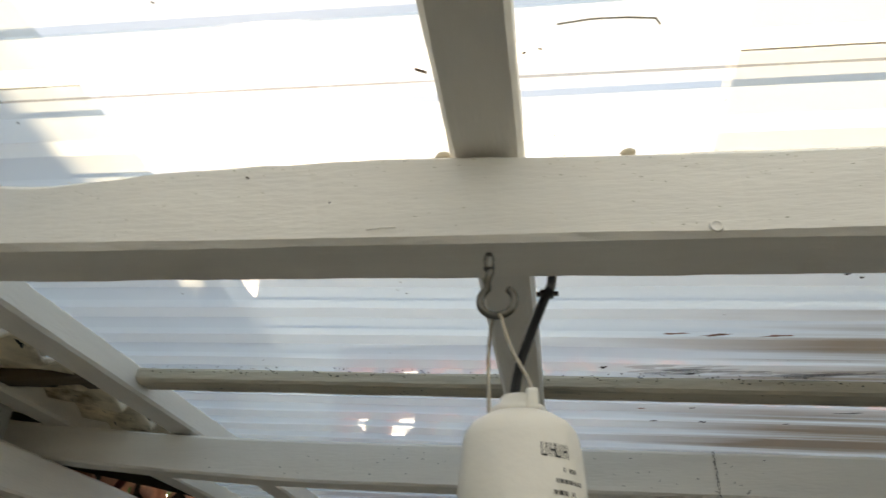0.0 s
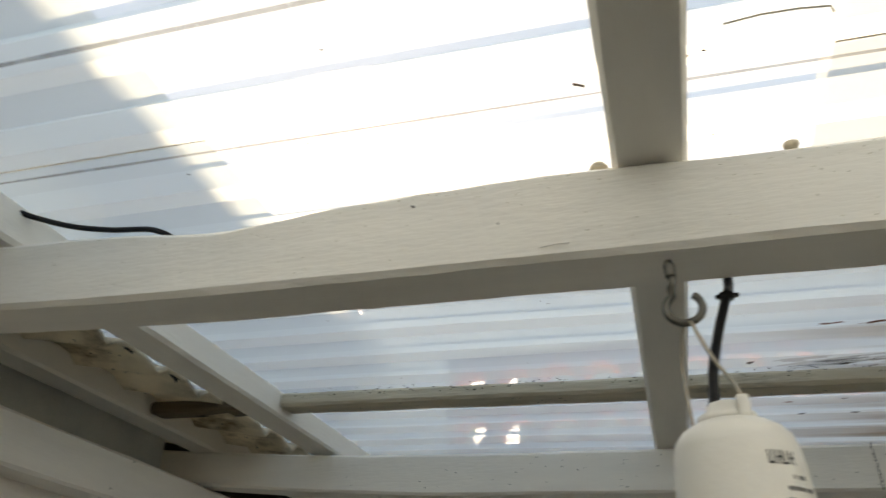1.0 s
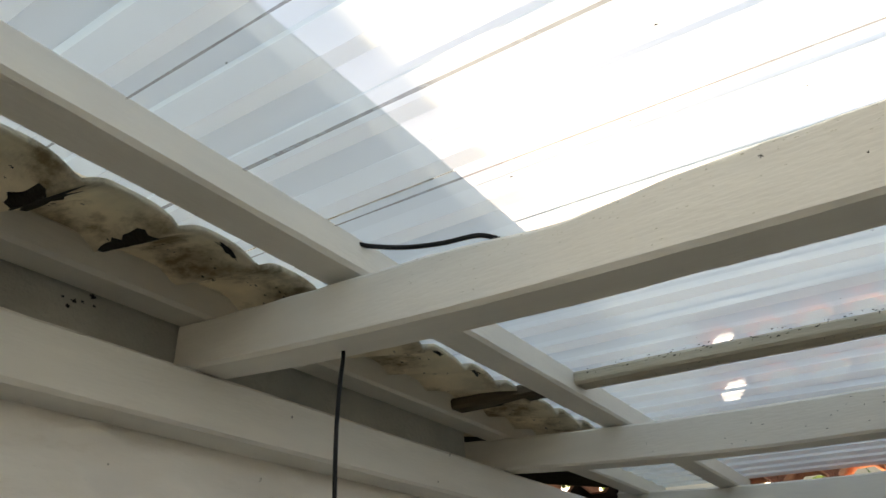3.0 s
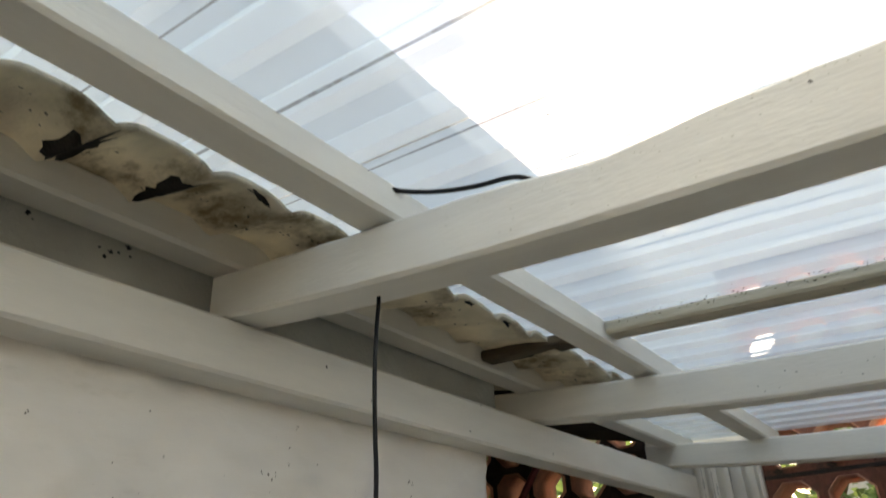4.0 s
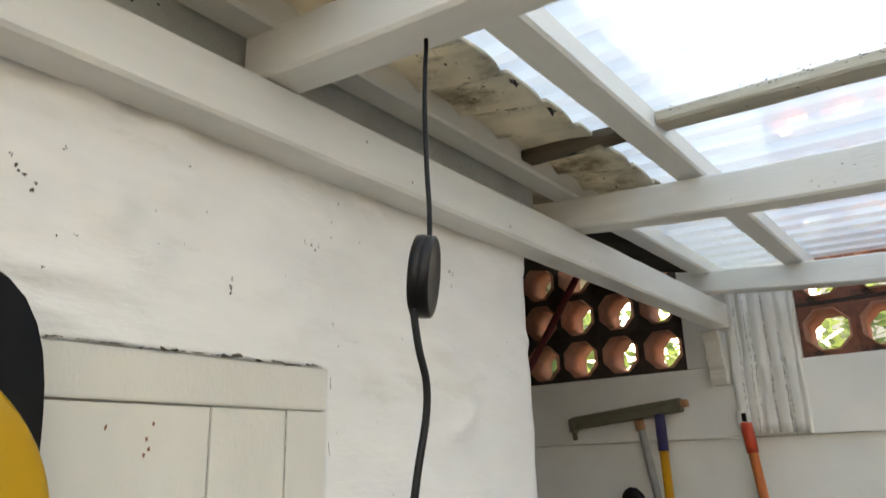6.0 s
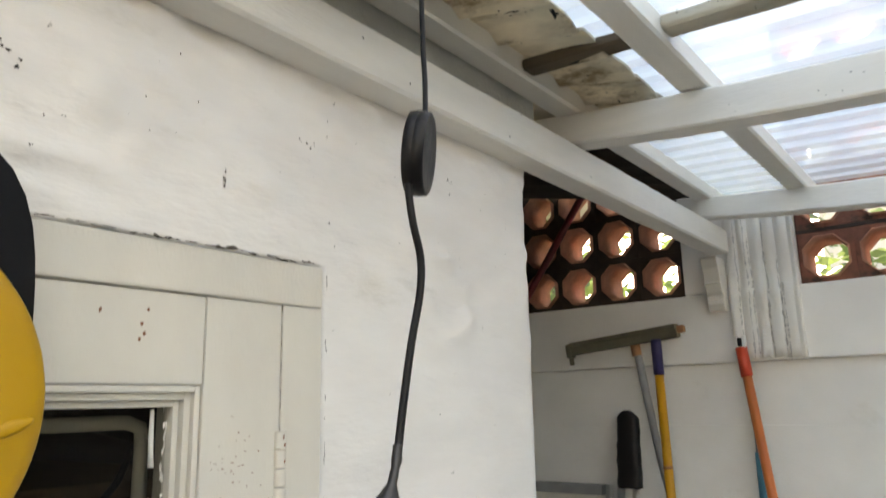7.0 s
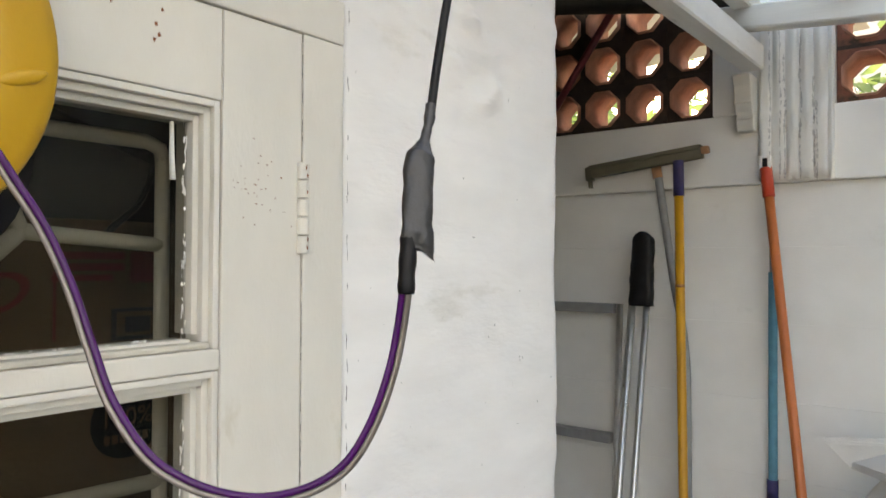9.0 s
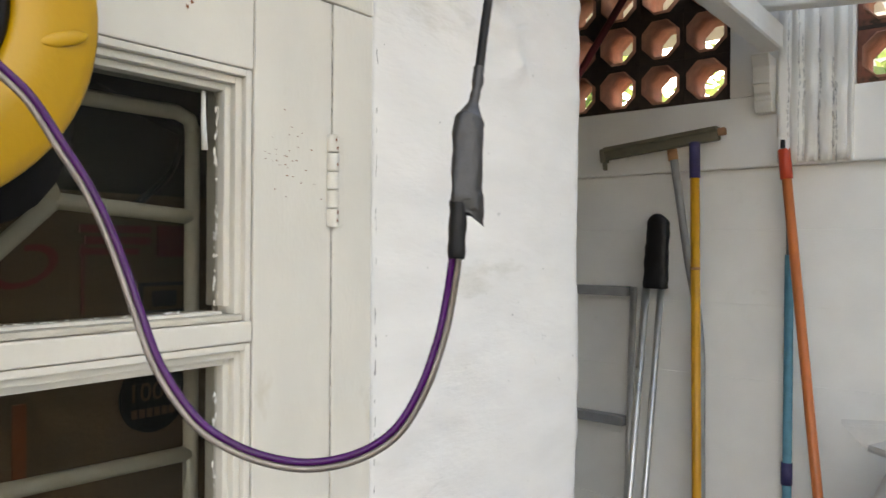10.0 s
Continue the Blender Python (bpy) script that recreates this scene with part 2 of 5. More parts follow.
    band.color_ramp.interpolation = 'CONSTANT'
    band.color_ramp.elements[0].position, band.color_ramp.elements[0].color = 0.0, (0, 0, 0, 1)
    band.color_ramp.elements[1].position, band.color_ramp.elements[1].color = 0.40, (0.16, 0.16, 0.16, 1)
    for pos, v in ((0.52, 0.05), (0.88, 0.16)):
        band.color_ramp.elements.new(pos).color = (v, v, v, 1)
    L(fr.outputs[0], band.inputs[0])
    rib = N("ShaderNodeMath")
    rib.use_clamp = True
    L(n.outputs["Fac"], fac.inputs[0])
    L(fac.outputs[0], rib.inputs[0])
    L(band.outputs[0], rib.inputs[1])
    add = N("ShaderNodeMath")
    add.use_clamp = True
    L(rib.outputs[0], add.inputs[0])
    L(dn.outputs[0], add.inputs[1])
    mix = N("ShaderNodeMixShader")
    L(add.outputs[0], mix.inputs[0])
    L(clear.outputs[0], mix.inputs[1])
    L(milk.outputs[0], mix.inputs[2])
    mix2 = N("ShaderNodeMixShader")
    mix2.inputs[0].default_value = 0.05
    L(mix.outputs[0], mix2.inputs[1])
    L(gloss.outputs[0], mix2.inputs[2])
    L(mix2.outputs[0], t.nodes["Material Output"].inputs[0])
    return m


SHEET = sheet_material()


# ---- builders ----
def part(name, bm, mat, parent=None, label="", smooth=False):
    me = bpy.data.meshes.new(name)
    bm.to_mesh(me)
    bm.free()
    for x in (mat if isinstance(mat, (list, tuple)) else [mat]):
        me.materials.append(x)
    if smooth:
        for p in me.polygons:
            p.use_smooth = True
    ob = new(name, me)
    if parent:
        ob.parent = parent
    if label:
        ob["label"] = label
    return ob


def empty(name, place=(0, 0, 0)):
    ob = new(name)
    ob.location = place
    ob.empty_display_size = 0.05
    bpy.context.view_layer.update()
    return ob


def settle(parent):
    """Children are built at world places: take the parent's place out of them."""
    bpy.context.view_layer.update()
    inv = parent.matrix_world.inverted()
    for c in parent.children:
        c.matrix_parent_inverse = inv


def box(bm, lo, hi, bevel=0.0):
    r = bmesh.ops.create_cube(bm, size=1, matrix=Matrix.LocRotScale(
        [(a + b) / 2 for a, b in zip(lo, hi)], None, [b - a for a, b in zip(lo, hi)]))
    if bevel:
        edges = {e for v in r["verts"] for e in v.link_edges}
        bmesh.ops.bevel(bm, geom=list(edges), offset=bevel, segments=2, affect='EDGES', profile=0.6)


def one_box(name, lo, hi, mat, parent=None, bevel=0.002, label=""):
    bm = bmesh.new()
    box(bm, lo, hi, bevel)
    return part(name, bm, mat, parent, label)


def beam(name, axis, a0, a1, c0, c1, bottom, top, mat, parent=None, label="", n=120, chamfer=0.003, rough=0.0007, seed=0.0):
    """A sawn timber along an axis, with a softened, slightly uneven section; bottom and top are heights along it."""
    bm = bmesh.new()
    rings = []
    for i in range(n + 1):
        s = a0 + (a1 - a0) * i / n
        zb, zt = bottom(s), top(s)
        sec = [(c0 + chamfer, zb), (c1 - chamfer, zb), (c1, zb + chamfer), (c1, zt - chamfer),
               (c1 - chamfer, zt), (c0 + chamfer, zt), (c0, zt - chamfer), (c0, zb + chamfer)]
        ring = []
        for k, (c, z) in enumerate(sec):
            j = noise.noise_vector(Vector((s * 14, k * 3.7 + seed, seed))) * rough + noise.noise_vector(Vector((s * 60, k * 3.7, seed))) * rough * 0.6
            ring.append(bm.verts.new((s, c + j.x, z + j.y) if axis == 'x' else (c + j.x, s, z + j.y)))
        rings.append(ring)
    for a, b in zip(rings, rings[1:]):
        for k in range(8):
            bm.faces.new((a[k], a[(k + 1) % 8], b[(k + 1) % 8], b[k]))
    bm.faces.new(rings[0])
    bm.faces.new(rings[-1])
    bmesh.ops.recalc_face_normals(bm, faces=bm.faces)
    return part(name, bm, mat, parent, label)


def smooth_path(points, per=10):
    pts = [Vector(p) for p in points]
    out = []
    for i in range(len(pts) - 1):
        p0, p1, p2, p3 = pts[max(i - 1, 0)], pts[i], pts[i + 1], pts[min(i + 2, len(pts) - 1)]
        for k in range(per):
            u = k / per
            out.append(0.5 * ((2 * p1) + (p2 - p0) * u + (2 * p0 - 5 * p1 + 4 * p2 - p3) * u * u + (3 * p1 - p0 - 3 * p2 + p3) * u ** 3))
    return out + [pts[-1]]


def tube_into(bm, path, radius, sides=10, cap=True):
    path = [Vector(p) for p in path]
    up = Vector((0.31, 0.17, 0.93)).normalized()
    rings = []
    for i, p in enumerate(path):
        d = (path[min(i + 1, len(path) - 1)] - path[max(i - 1, 0)]).normalized()
        a = d.cross(up)
        if a.length < 1e-3:
            a = d.cross(Vector((1, 0, 0)))
        a.normalize()
        up = a.cross(d).normalized()
        r = radius(i / max(1, len(path) - 1)) if callable(radius) else radius
        rings.append([bm.verts.new(p + (a * math.cos(q) + up * math.sin(q)) * r) for q in [2 * math.pi * k / sides for k in range(sides)]])
    for a, b in zip(rings, rings[1:]):
        for k in range(sides):
            bm.faces.new((a[k], a[(k + 1) % sides], b[(k + 1) % sides], b[k]))
    if cap:
        bm.faces.new(rings[0])
        bm.faces.new(rings[-1])
    bmesh.ops.recalc_face_normals(bm, faces=bm.faces)


def tube(name, path, radius, mat, parent=None, label="", sides=10):
    bm = bmesh.new()
    tube_into(bm, path, radius, sides)
    return part(name, bm, mat, parent, label, smooth=True)


def lathe(name, profile, mat, parent=None, label="", sides=40, m=None):
    """Profile: radius and height from bottom to top, turned about the local z axis and laid by m."""
    bm = bmesh.new()
    rings = [[bm.verts.new((r * math.cos(2 * math.pi * k / sides), r * math.sin(2 * math.pi * k / sides), z)) for k in range(sides)] for r, z in profile]
    for a, b in zip(rings, rings[1:]):
        for k in range(sides):
            bm.faces.new((a[k], a[(k + 1) % sides], b[(k + 1) % sides], b[k]))
    bm.faces.new(rings[0])
    bm.faces.new(rings[-1])
    bmesh.ops.recalc_face_normals(bm, faces=bm.faces)
    if m:
        bmesh.ops.transform(bm, matrix=m, verts=bm.verts)
    ob = part(name, bm, mat, parent, label, smooth=True)
    return ob


def along(direction, place):
    """A pose whose z axis points along the direction."""
    return Matrix.Translation(place) @ Vector(direction).to_track_quat('Z', 'Y').to_matrix().to_4x4()


def blotch(bm, centre, across, up, w, h, seed, lift):
    """A ragged flat patch, lying on a surface spanned by across and up."""
    c, a, u = Vector(centre), Vector(across).normalized(), Vector(up).normalized()
    nrm = Vector(lift)
    vs = []
    for k in range(22):
        q = 2 * math.pi * k / 22
        r = 0.62 + 0.75 * noise.noise(Vector((math.cos(q) * 1.7 + seed * 5.1, math.sin(q) * 1.7, seed)))
        r = max(0.15, r)
        vs.append(bm.verts.new(c + a * (math.cos(q) * w * r) + u * (math.sin(q) * h * r) + nrm))
    bm.faces.new(vs)


# ---- the setting ----
WALL_X, CORNER_Y, FAR_Y, ROOF_SLOPE = -0.48, 0.972, 1.75, -0.047


def roof_z(x):
    return 2.127 + ROOF_SLOPE * (x + 0.27)


# ground
bm = bmesh.new()
bmesh.ops.create_grid(bm, x_segments=24, y_segments=24, size=60)
tagged(part("ground", bm, GROUND), "grey worn concrete yard floor", "floor", kind="structure")


def plaster_relief(y, z):
    """Hand-dragged plaster: broad swellings, dragged ridges and small lumps."""
    q = Vector((0.3, y, z))
    drag = noise.noise(Vector((2.1, y * 16 + z * 5, z * 46 + y * 9)))
    scar = max(0.0, noise.noise(Vector((5.7, y * 22, z * 34)))) ** 2
    rough = 0.10 + 0.90 * min(1.0, max(0.0, 1.3 * noise.noise(Vector((8.3, y * 5, z * 6))) + (z - 1.78) * 4.0))
    d = noise.noise(q * 9) * 0.0035 + noise.noise(q * 28) * 0.0010 + rough * (max(0.0, drag) * 0.0062 + scar * 0.0300 + abs(noise.noise(q * 55)) * 0.0010)
    return min(d, 0.012) if z < 2.055 else min(d, 0.004)


# house wall, hand-plastered and whitewashed, with the doorway through it
def plaster_wall():
    bm = bmesh.new()
    y_door = (-0.12, 0.630)
    head = 1.852
    ys = [-4.0, -2.5, -1.2, -0.6, -0.3, -0.12] + [-0.12 + 0.006 * i for i in range(1, 125)] + [0.63 + 0.006 * i for i in range(0, 57)] + [CORNER_Y]
    ys = sorted(set(round(y, 4) for y in ys))
    zs = sorted(set([0.0, 0.4, 0.8, 1.1] + [round(1.2 + 0.005 * i, 4) for i in range(0, 188)] + [head, 2.142]))
    grid = {}

    def vert(y, z, back):
        key = (y, z, back)
        if key not in grid:
            if back:
                grid[key] = bm.verts.new((WALL_X - 0.16, y, z))
            else:
                d = plaster_relief(y, z)
                e = 0.004 * max(0.0, 1 - abs(CORNER_Y - y) / 0.02) ** 2
                wob = noise.noise(Vector((7, 3, z * 9))) * 0.004 + noise.noise(Vector((7, 3, z * 40))) * 0.0015 if y == CORNER_Y else 0.0
                grid[key] = bm.verts.new((WALL_X + d - e - 0.001, y + wob, z))
        return grid[key]

    def solid(y0, y1, z0, z1):
        ym, zm = (y0 + y1) / 2, (z0 + z1) / 2
        return not (y_door[0] < ym < y_door[1] and zm < head)

    for i in range(len(ys) - 1):
        for j in range(len(zs) - 1):
            if not solid(ys[i], ys[i + 1], zs[j], zs[j + 1]):
                continue
            for back in (False, True):
                f = [vert(ys[i], zs[j], back), vert(ys[i + 1], zs[j], back), vert(ys[i + 1], zs[j + 1], back), vert(ys[i], zs[j + 1], back)]
                bm.faces.new(f if not back else f[::-1])
    edges = [e for e in bm.edges if len(e.link_faces) == 1]
    fronts = [e for e in edges if all(v.co.x > WALL_X - 0.1 for v in e.verts)]
    back_of = {v: grid[(k[0], k[1], True)] for k, v in grid.items() if not k[2]}
    for e in fronts:
        a, b = e.verts
        bm.faces.new((a, b, back_of[b], back_of[a]))
    bmesh.ops.recalc_face_normals(bm, faces=bm.faces)
    return tagged(part("wall_house", bm, PLASTER, smooth=True), "whitewashed rough plaster house wall with specks and cracks", "wall", kind="structure")


wall_house = plaster_wall()
# small dark specks, scars and mould spots in the plaster
random.seed(4)
bm = bmesh.new()
for k in range(150):
    y, z = random.uniform(0.30, 0.95), random.uniform(1.40, 2.01)
    if y < 0.64 and z < 1.87:
        continue
    r = random.choice([0.0003, 0.0004, 0.0005, 0.0008])
    d = plaster_relief(y, z)
    blotch(bm, (WALL_X + d, y, z), (0, 1, 0), (0, 0, 1), r, r * random.uniform(0.8, 2.2), k, (0.0008, 0, 0))
for y, z, r in ((0.374, 1.952, .0034), (0.384, 1.942, .0030), (0.368, 1.960, .0018), (0.398, 1.974, .0014), (0.528, 1.905, .0030), (0.530, 1.911, .0015),
                (0.602, 1.957, .0016), (0.610, 1.953, .0026), (0.616, 1.955, .0014), (0.631, 1.981, .0014), (0.631, 1.966, .0013), (0.807, 1.971, .0026), (0.813, 1.968, .0018),
                (0.811, 1.955, .0017), (0.635, 1.891, .0020), (0.391, 1.892, .0018), (0.411, 1.918, .0013), (0.802, 1.672, .0020), (0.889, 1.547, .0026), (0.640, 2.000, .0012)):
    for j in range(3):
        yy, zz = y + random.gauss(0, r * 0.5), z + random.gauss(0, r * 0.7)
        blotch(bm, (WALL_X + plaster_relief(yy, zz), yy, zz), (0, 1, 0), (0, 0, 1), r * random.uniform(.3, .6), r * random.uniform(.35, .8), y * 31 + j, (0.0010 + 0.0002 * j, 0, 0))
tagged(part("dirt_specks", bm, CRACK, wall_house), kind="stuff")

# unpainted cement render above the ledger
bm = bmesh.new()
box(bm, (-0.4900, -3.2, 2.0675), (-0.4700, 0.985, 2.1420), 0.001)
part("cement_band", bm, CEMENT, wall_house, "grey unpainted cement render above the ledger")
bm = bmesh.new()
for y, z, r in ((0.430, 2.101, .0034), (0.437, 2.103, .0026), (0.444, 2.110, .0038), (0.426, 2.096, .0026), (0.421, 2.102, .0018), (0.447, 2.103, .0020), (0.366, 2.108, .0026), (0.370, 2.104, .0014)):
    blotch(bm, (-0.4698, y, z), (0, 1, 0), (0, 0, 1), r, r * 0.9, y * 91, (0.0004, 0, 0))
tagged(part("mould_speck", bm, MOULD, wall_house, "black mould specks"), kind="stuff")

# door lining, flush in the wall
lining = empty("door_frame", (WALL_X, 0.6, 0))
one_box("head", (-0.56, -0.118, 1.8165), (-0.4765, 0.6285, 1.8505), PAINT_DOOR, lining, 0.002)
one_box("jamb", (-0.56, 0.5881, 0.0), (-0.4775, 0.6285, 1.8160), PAINT_DOOR, lining, 0.0015)
one_box("jamb", (-0.56, -0.118, 0.0), (-0.4775, -0.078, 1.8150), PAINT_DOOR, lining, 0.0015)
bm = bmesh.new()
random.seed(9)
y = 0.30
while y < 0.628:
    w = random.uniform(0.002, 0.010)
    blotch(bm, (-0.4755, y, 1.8515 + 0.0018 * noise.noise(Vector((y * 40, 0, 0)))), (0, 1, 0), (0, 0, 1), w, random.uniform(0.0006, 0.0021), y * 77, (0.002, 0, 0))
    y += w * random.uniform(0.9, 2.2)
for k in range(46):
    z = random.uniform(1.30, 1.85)
    blotch(bm, (-0.4745, 0.6295 + random.uniform(-.0008, .0008), z), (0, 1, 0), (0, 0, 1), random.uniform(.0003, .0006), random.uniform(.002, .007), k + 200, (0.0008, 0, 0))
part("dirty_joint", bm, CRACK, lining, "dark cracked joint against the plaster")
settle(lining)
tagged(lining, "old white painted wooden door lining flush in plaster", "door frame", kind="structure")

# the door leaf: stiles, rails, two glazed lights in view
door = empty("door_1", (WALL_X, 0.25, 0))
F = -0.4785
one_box("stile", (-0.515, 0.5199, 0.02), (F, 0.5873, 1.8157), PAINT_DOOR, door, 0.0012)
one_box("stile", (-0.515, -0.076, 0.02), (F, -0.01, 1.8145), PAINT_DOOR, door, 0.0012)
one_box("top_rail", (-0.515, -0.0095, 1.7545), (F - 0.0006, 0.5195, 1.8156), PAINT_DOOR, door, 0.0012)
one_box("glazing_bar", (-0.515, -0.0095, 1.5765), (F - 0.0006, 0.5195, 1.5905), PAINT_DOOR, door, 0.0015)
one_box("glazing_bar", (-0.515, -0.0095, 1.3900), (F - 0.0006, 0.5195, 1.4040), PAINT_DOOR, door, 0.0015)
one_box("panel", (-0.508, -0.0095, 0.02), (F - 0.003, 0.5195, 1.3895), PAINT_DOOR, door, 0.001)


def moulding(z0, z1, y1):
    """The stepped moulding and putty round one light."""
    y0 = -0.0095
    bm = bmesh.new()
    steps = ((0.0, -0.480, 0.0045), (0.0045, -0.4845, 0.005), (0.0095, -0.490, 0.0045))
    for off, x, w in steps:
        box(bm, (-0.510, y1 - off - w, z0 + off), (x, y1 - off, z1 - off), 0.0008)
        box(bm, (-0.510, y0 + off, z1 - off - w), (x, y1 - off - w, z1 - off), 0.0008)
        if off:
            box(bm, (-0.510, y0 + off, z0 + off * 0.6 - 0.002), (x - 0.001, y1 - off - w, z0 + off * 0.6 + w * 0.6 - 0.002), 0.0008)
    part("moulding", bm, PAINT_DOOR, door)
    bm = bmesh.new()
    box(bm, (-0.500, y0 + 0.002, z0 + 0.0005), (-0.4805, y1 - 0.006, z0 + 0.0045), 0.0012)
    part("sill_putty", bm, PUTTY, door, "dirty crumbling putty on the lower edge")
    bm = bmesh.new()
    box(bm, (-0.4995, y0 + 0.005, z0 + 0.003), (-0.4970, y1 - 0.0135, z1 - 0.0135))
    g = part("pane", bm, GLASS, door)
    g.visible_shadow = False
    # paint smears at the edge of the glass
    bm = bmesh.new()
    random.seed(int(z0 * 1000))
    for k in range(34):
        zz = random.uniform(z0 + 0.004, z1 - 0.014)
        blotch(bm, (-0.4965, y1 - 0.0145 - random.uniform(0, 0.003), zz), (0, 1, 0), (0, 0, 1), random.uniform(.0004, .0014), random.uniform(.001, .005), k + z0, (0.0003, 0, 0))
    for k in range(40):
        yy = random.uniform(0.30, y1 - 0.02)
        blotch(bm, (-0.4965, yy, z0 + 0.0065), (0, 1, 0), (0, 0, 1), random.uniform(.001, .004), random.uniform(.0006, .0016), k + z0 + 70, (0.0003, 0, 0))
    part("paint_smear", bm, WHITEPL, door)


moulding(1.5905, 1.7540, 0.5190)
moulding(1.4040, 1.5760, 0.5190)
# a paint drip on the upper light
tube("paint_drip", [(-0.4962, 0.4935, 1.7385), (-0.4962, 0.4938, 1.715), (-0.4960, 0.4945, 1.701)], lambda u: 0.0014 + 0.0007 * u, WHITEPL, door, "white paint drip on the glass")
# painted-over hinge
hinge = empty("hinge", (F, 0.5875, 1.687))
hinge.parent = door
hinge.matrix_parent_inverse = door.matrix_world.inverted()
bpy.context.view_layer.update()
for k, (z0, z1) in enumerate(((1.6535, 1.6665), (1.6672, 1.6800), (1.6808, 1.6935), (1.6942, 1.7070), (1.7078, 1.7205))):
    bm = bmesh.new()
    bmesh.ops.create_cone(bm, cap_ends=True, segments=14, radius1=0.0047, radius2=0.0047, depth=z1 - z0,
                          matrix=Matrix.Translation((F + 0.0015, 0.5875, (z0 + z1) / 2)))
    bmesh.ops.bevel(bm, geom=[e for e in bm.edges if abs(e.verts[0].co.z - e.verts[1].co.z) < 1e-5], offset=0.0008, segments=1, affect='EDGES')
    part("knuckle", bm, PAINT_DOOR, hinge, smooth=False)
one_box("leaf", (F - 0.001, 0.5890, 1.6545), (F + 0.0016, 0.5985, 1.7195), PAINT_DOOR, hinge, 0.0006)
settle(hinge)
bm = bmesh.new()
random.seed(21)
for k in range(34):
    yy, zz = random.gauss(0.545, 0.014), random.gauss(1.697, 0.014)
    if 0.522 < yy < 0.585:
        blotch(bm, (F, yy, zz), (0, 1, 0), (0, 0, 1), random.uniform(.0006, .0018), random.uniform(.0003, .0006), k, (0.0004, 0, 0))
for yy, zz in ((0.472, 1.793), (0.474, 1.787), (0.471, 1.783), (0.444, 1.80), (0.476, 1.803), (0.548, 1.58), (0.557, 1.56)):
    blotch(bm, (F - 0.0006, yy, zz), (0, 1, 0), (0, 0, 1), .0014, .0022, yy * 50, (0.0005, 0, 0))
for zz in (1.7165, 1.7105, 1.6985, 1.6640, 1.6580):
    blotch(bm, (F + 0.0061, 0.5875 + random.uniform(-.001, .001), zz), (0, 1, 0), (0, 0, 1), .0011, .0022, zz * 70, (0.0003, 0, 0))
part("rust_speck", bm, RUST, door, "small rusty specks in the paint")
bm = bmesh.new()
for z0, z1, yy in ((1.30, 1.8145, 0.5876), (1.7545, 1.8145, 0.5200)):
    for k in range(44):
        z = z0 + (z1 - z0) * (k + random.random()) / 44
        blotch(bm, (F, yy, z), (0, 1, 0), (0, 0, 1), .0004, (z1 - z0) / 90, k + yy, (0.0003, 0, 0))
part("joint_dirt", bm, CRACK, door, "dark dirt in the joints")
settle(door)
tagged(door, "closed old white painted wooden door with small glass lights", "door", kind="structure")

# dim room behind the door, its shade put into near-black walls and ceiling
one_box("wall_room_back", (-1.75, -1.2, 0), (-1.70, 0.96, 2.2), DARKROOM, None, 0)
tagged(bpy.data.objects["wall_room_back"], "back wall of the room, coloured near-black for shade", "wall", kind="structure")
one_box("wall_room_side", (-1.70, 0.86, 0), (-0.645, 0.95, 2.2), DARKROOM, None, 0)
tagged(bpy.data.objects["wall_room_side"], "side wall of the room, coloured near-black for shade", "wall", kind="structure")
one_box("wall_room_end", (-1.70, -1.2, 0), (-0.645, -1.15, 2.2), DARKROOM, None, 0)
tagged(bpy.data.objects["wall_room_end"], "end wall of the room, coloured near-black for shade", "wall", kind="structure")
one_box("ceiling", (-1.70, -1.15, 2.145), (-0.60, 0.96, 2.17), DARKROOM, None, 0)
tagged(bpy.data.objects["ceiling"], "ceiling of the room, coloured near-black for shade", "ceiling", kind="structure")

# window grille inside the glass
grille = empty("window_grille", (-0.535, 0.4, 1.0))
for pts in ([(-.535, .510, .9), (-.535, .510, 1.722)], [(-.535, .02, 1.729), (-.535, .498, 1.730), (-.535, .508, 1.726), (-.535, .510, 1.718)],
            [(-.535, .4186, 1.6656), (-.535, .510, 1.659)], [(-.535, .4186, 1.6656), (-.535, .34, 1.588)], [(-.535, .4186, 1.6656), (-.535, .404, 1.70)],
            [(-.535, .510, 1.496), (-.535, .36, 1.50), (-.535, .02, 1.50)], [(-.535, .02, .9), (-.535, .02, 1.73)]):
    tube("bar", pts, 0.0052, GRILLE, grille, sides=8)
tube("dark_strap", smooth_path([(-.546, .30, 1.792), (-.546, .46, 1.735), (-.546, .535, 1.712), (-.546, .60, 1.700)]), 0.0038, RUBBER, grille, "dark cable lying across the grille", sides=8)
tube("dark_strap", smooth_path([(-.546, .512, 1.722), (-.546, .500, 1.690), (-.546, .482, 1.672), (-.546, .470, 1.660)]), 0.0026, RUBBER, grille, sides=8)
settle(grille)
tagged(grille, "cream painted welded metal grille behind the glass", "grille")

# cardboard boxes stacked behind the glass
carton = empty("cardboard_box", (-0.80, 0.40, 1.30))
one_box("body", (-1.00, 0.18, 1.30), (-0.645, 0.66, 1.681), CARD, carton, 0.004)
bm = bmesh.new()
bmesh.ops.create_circle(bm, cap_ends=True, segments=40, radius=0.030, matrix=Matrix.Translation((-0.6435, 0.5435, 1.5156)) @ Matrix.Rotation(radians(90), 4, 'Y'))
part("badge", bm, BLACK, carton, "round black printed badge")


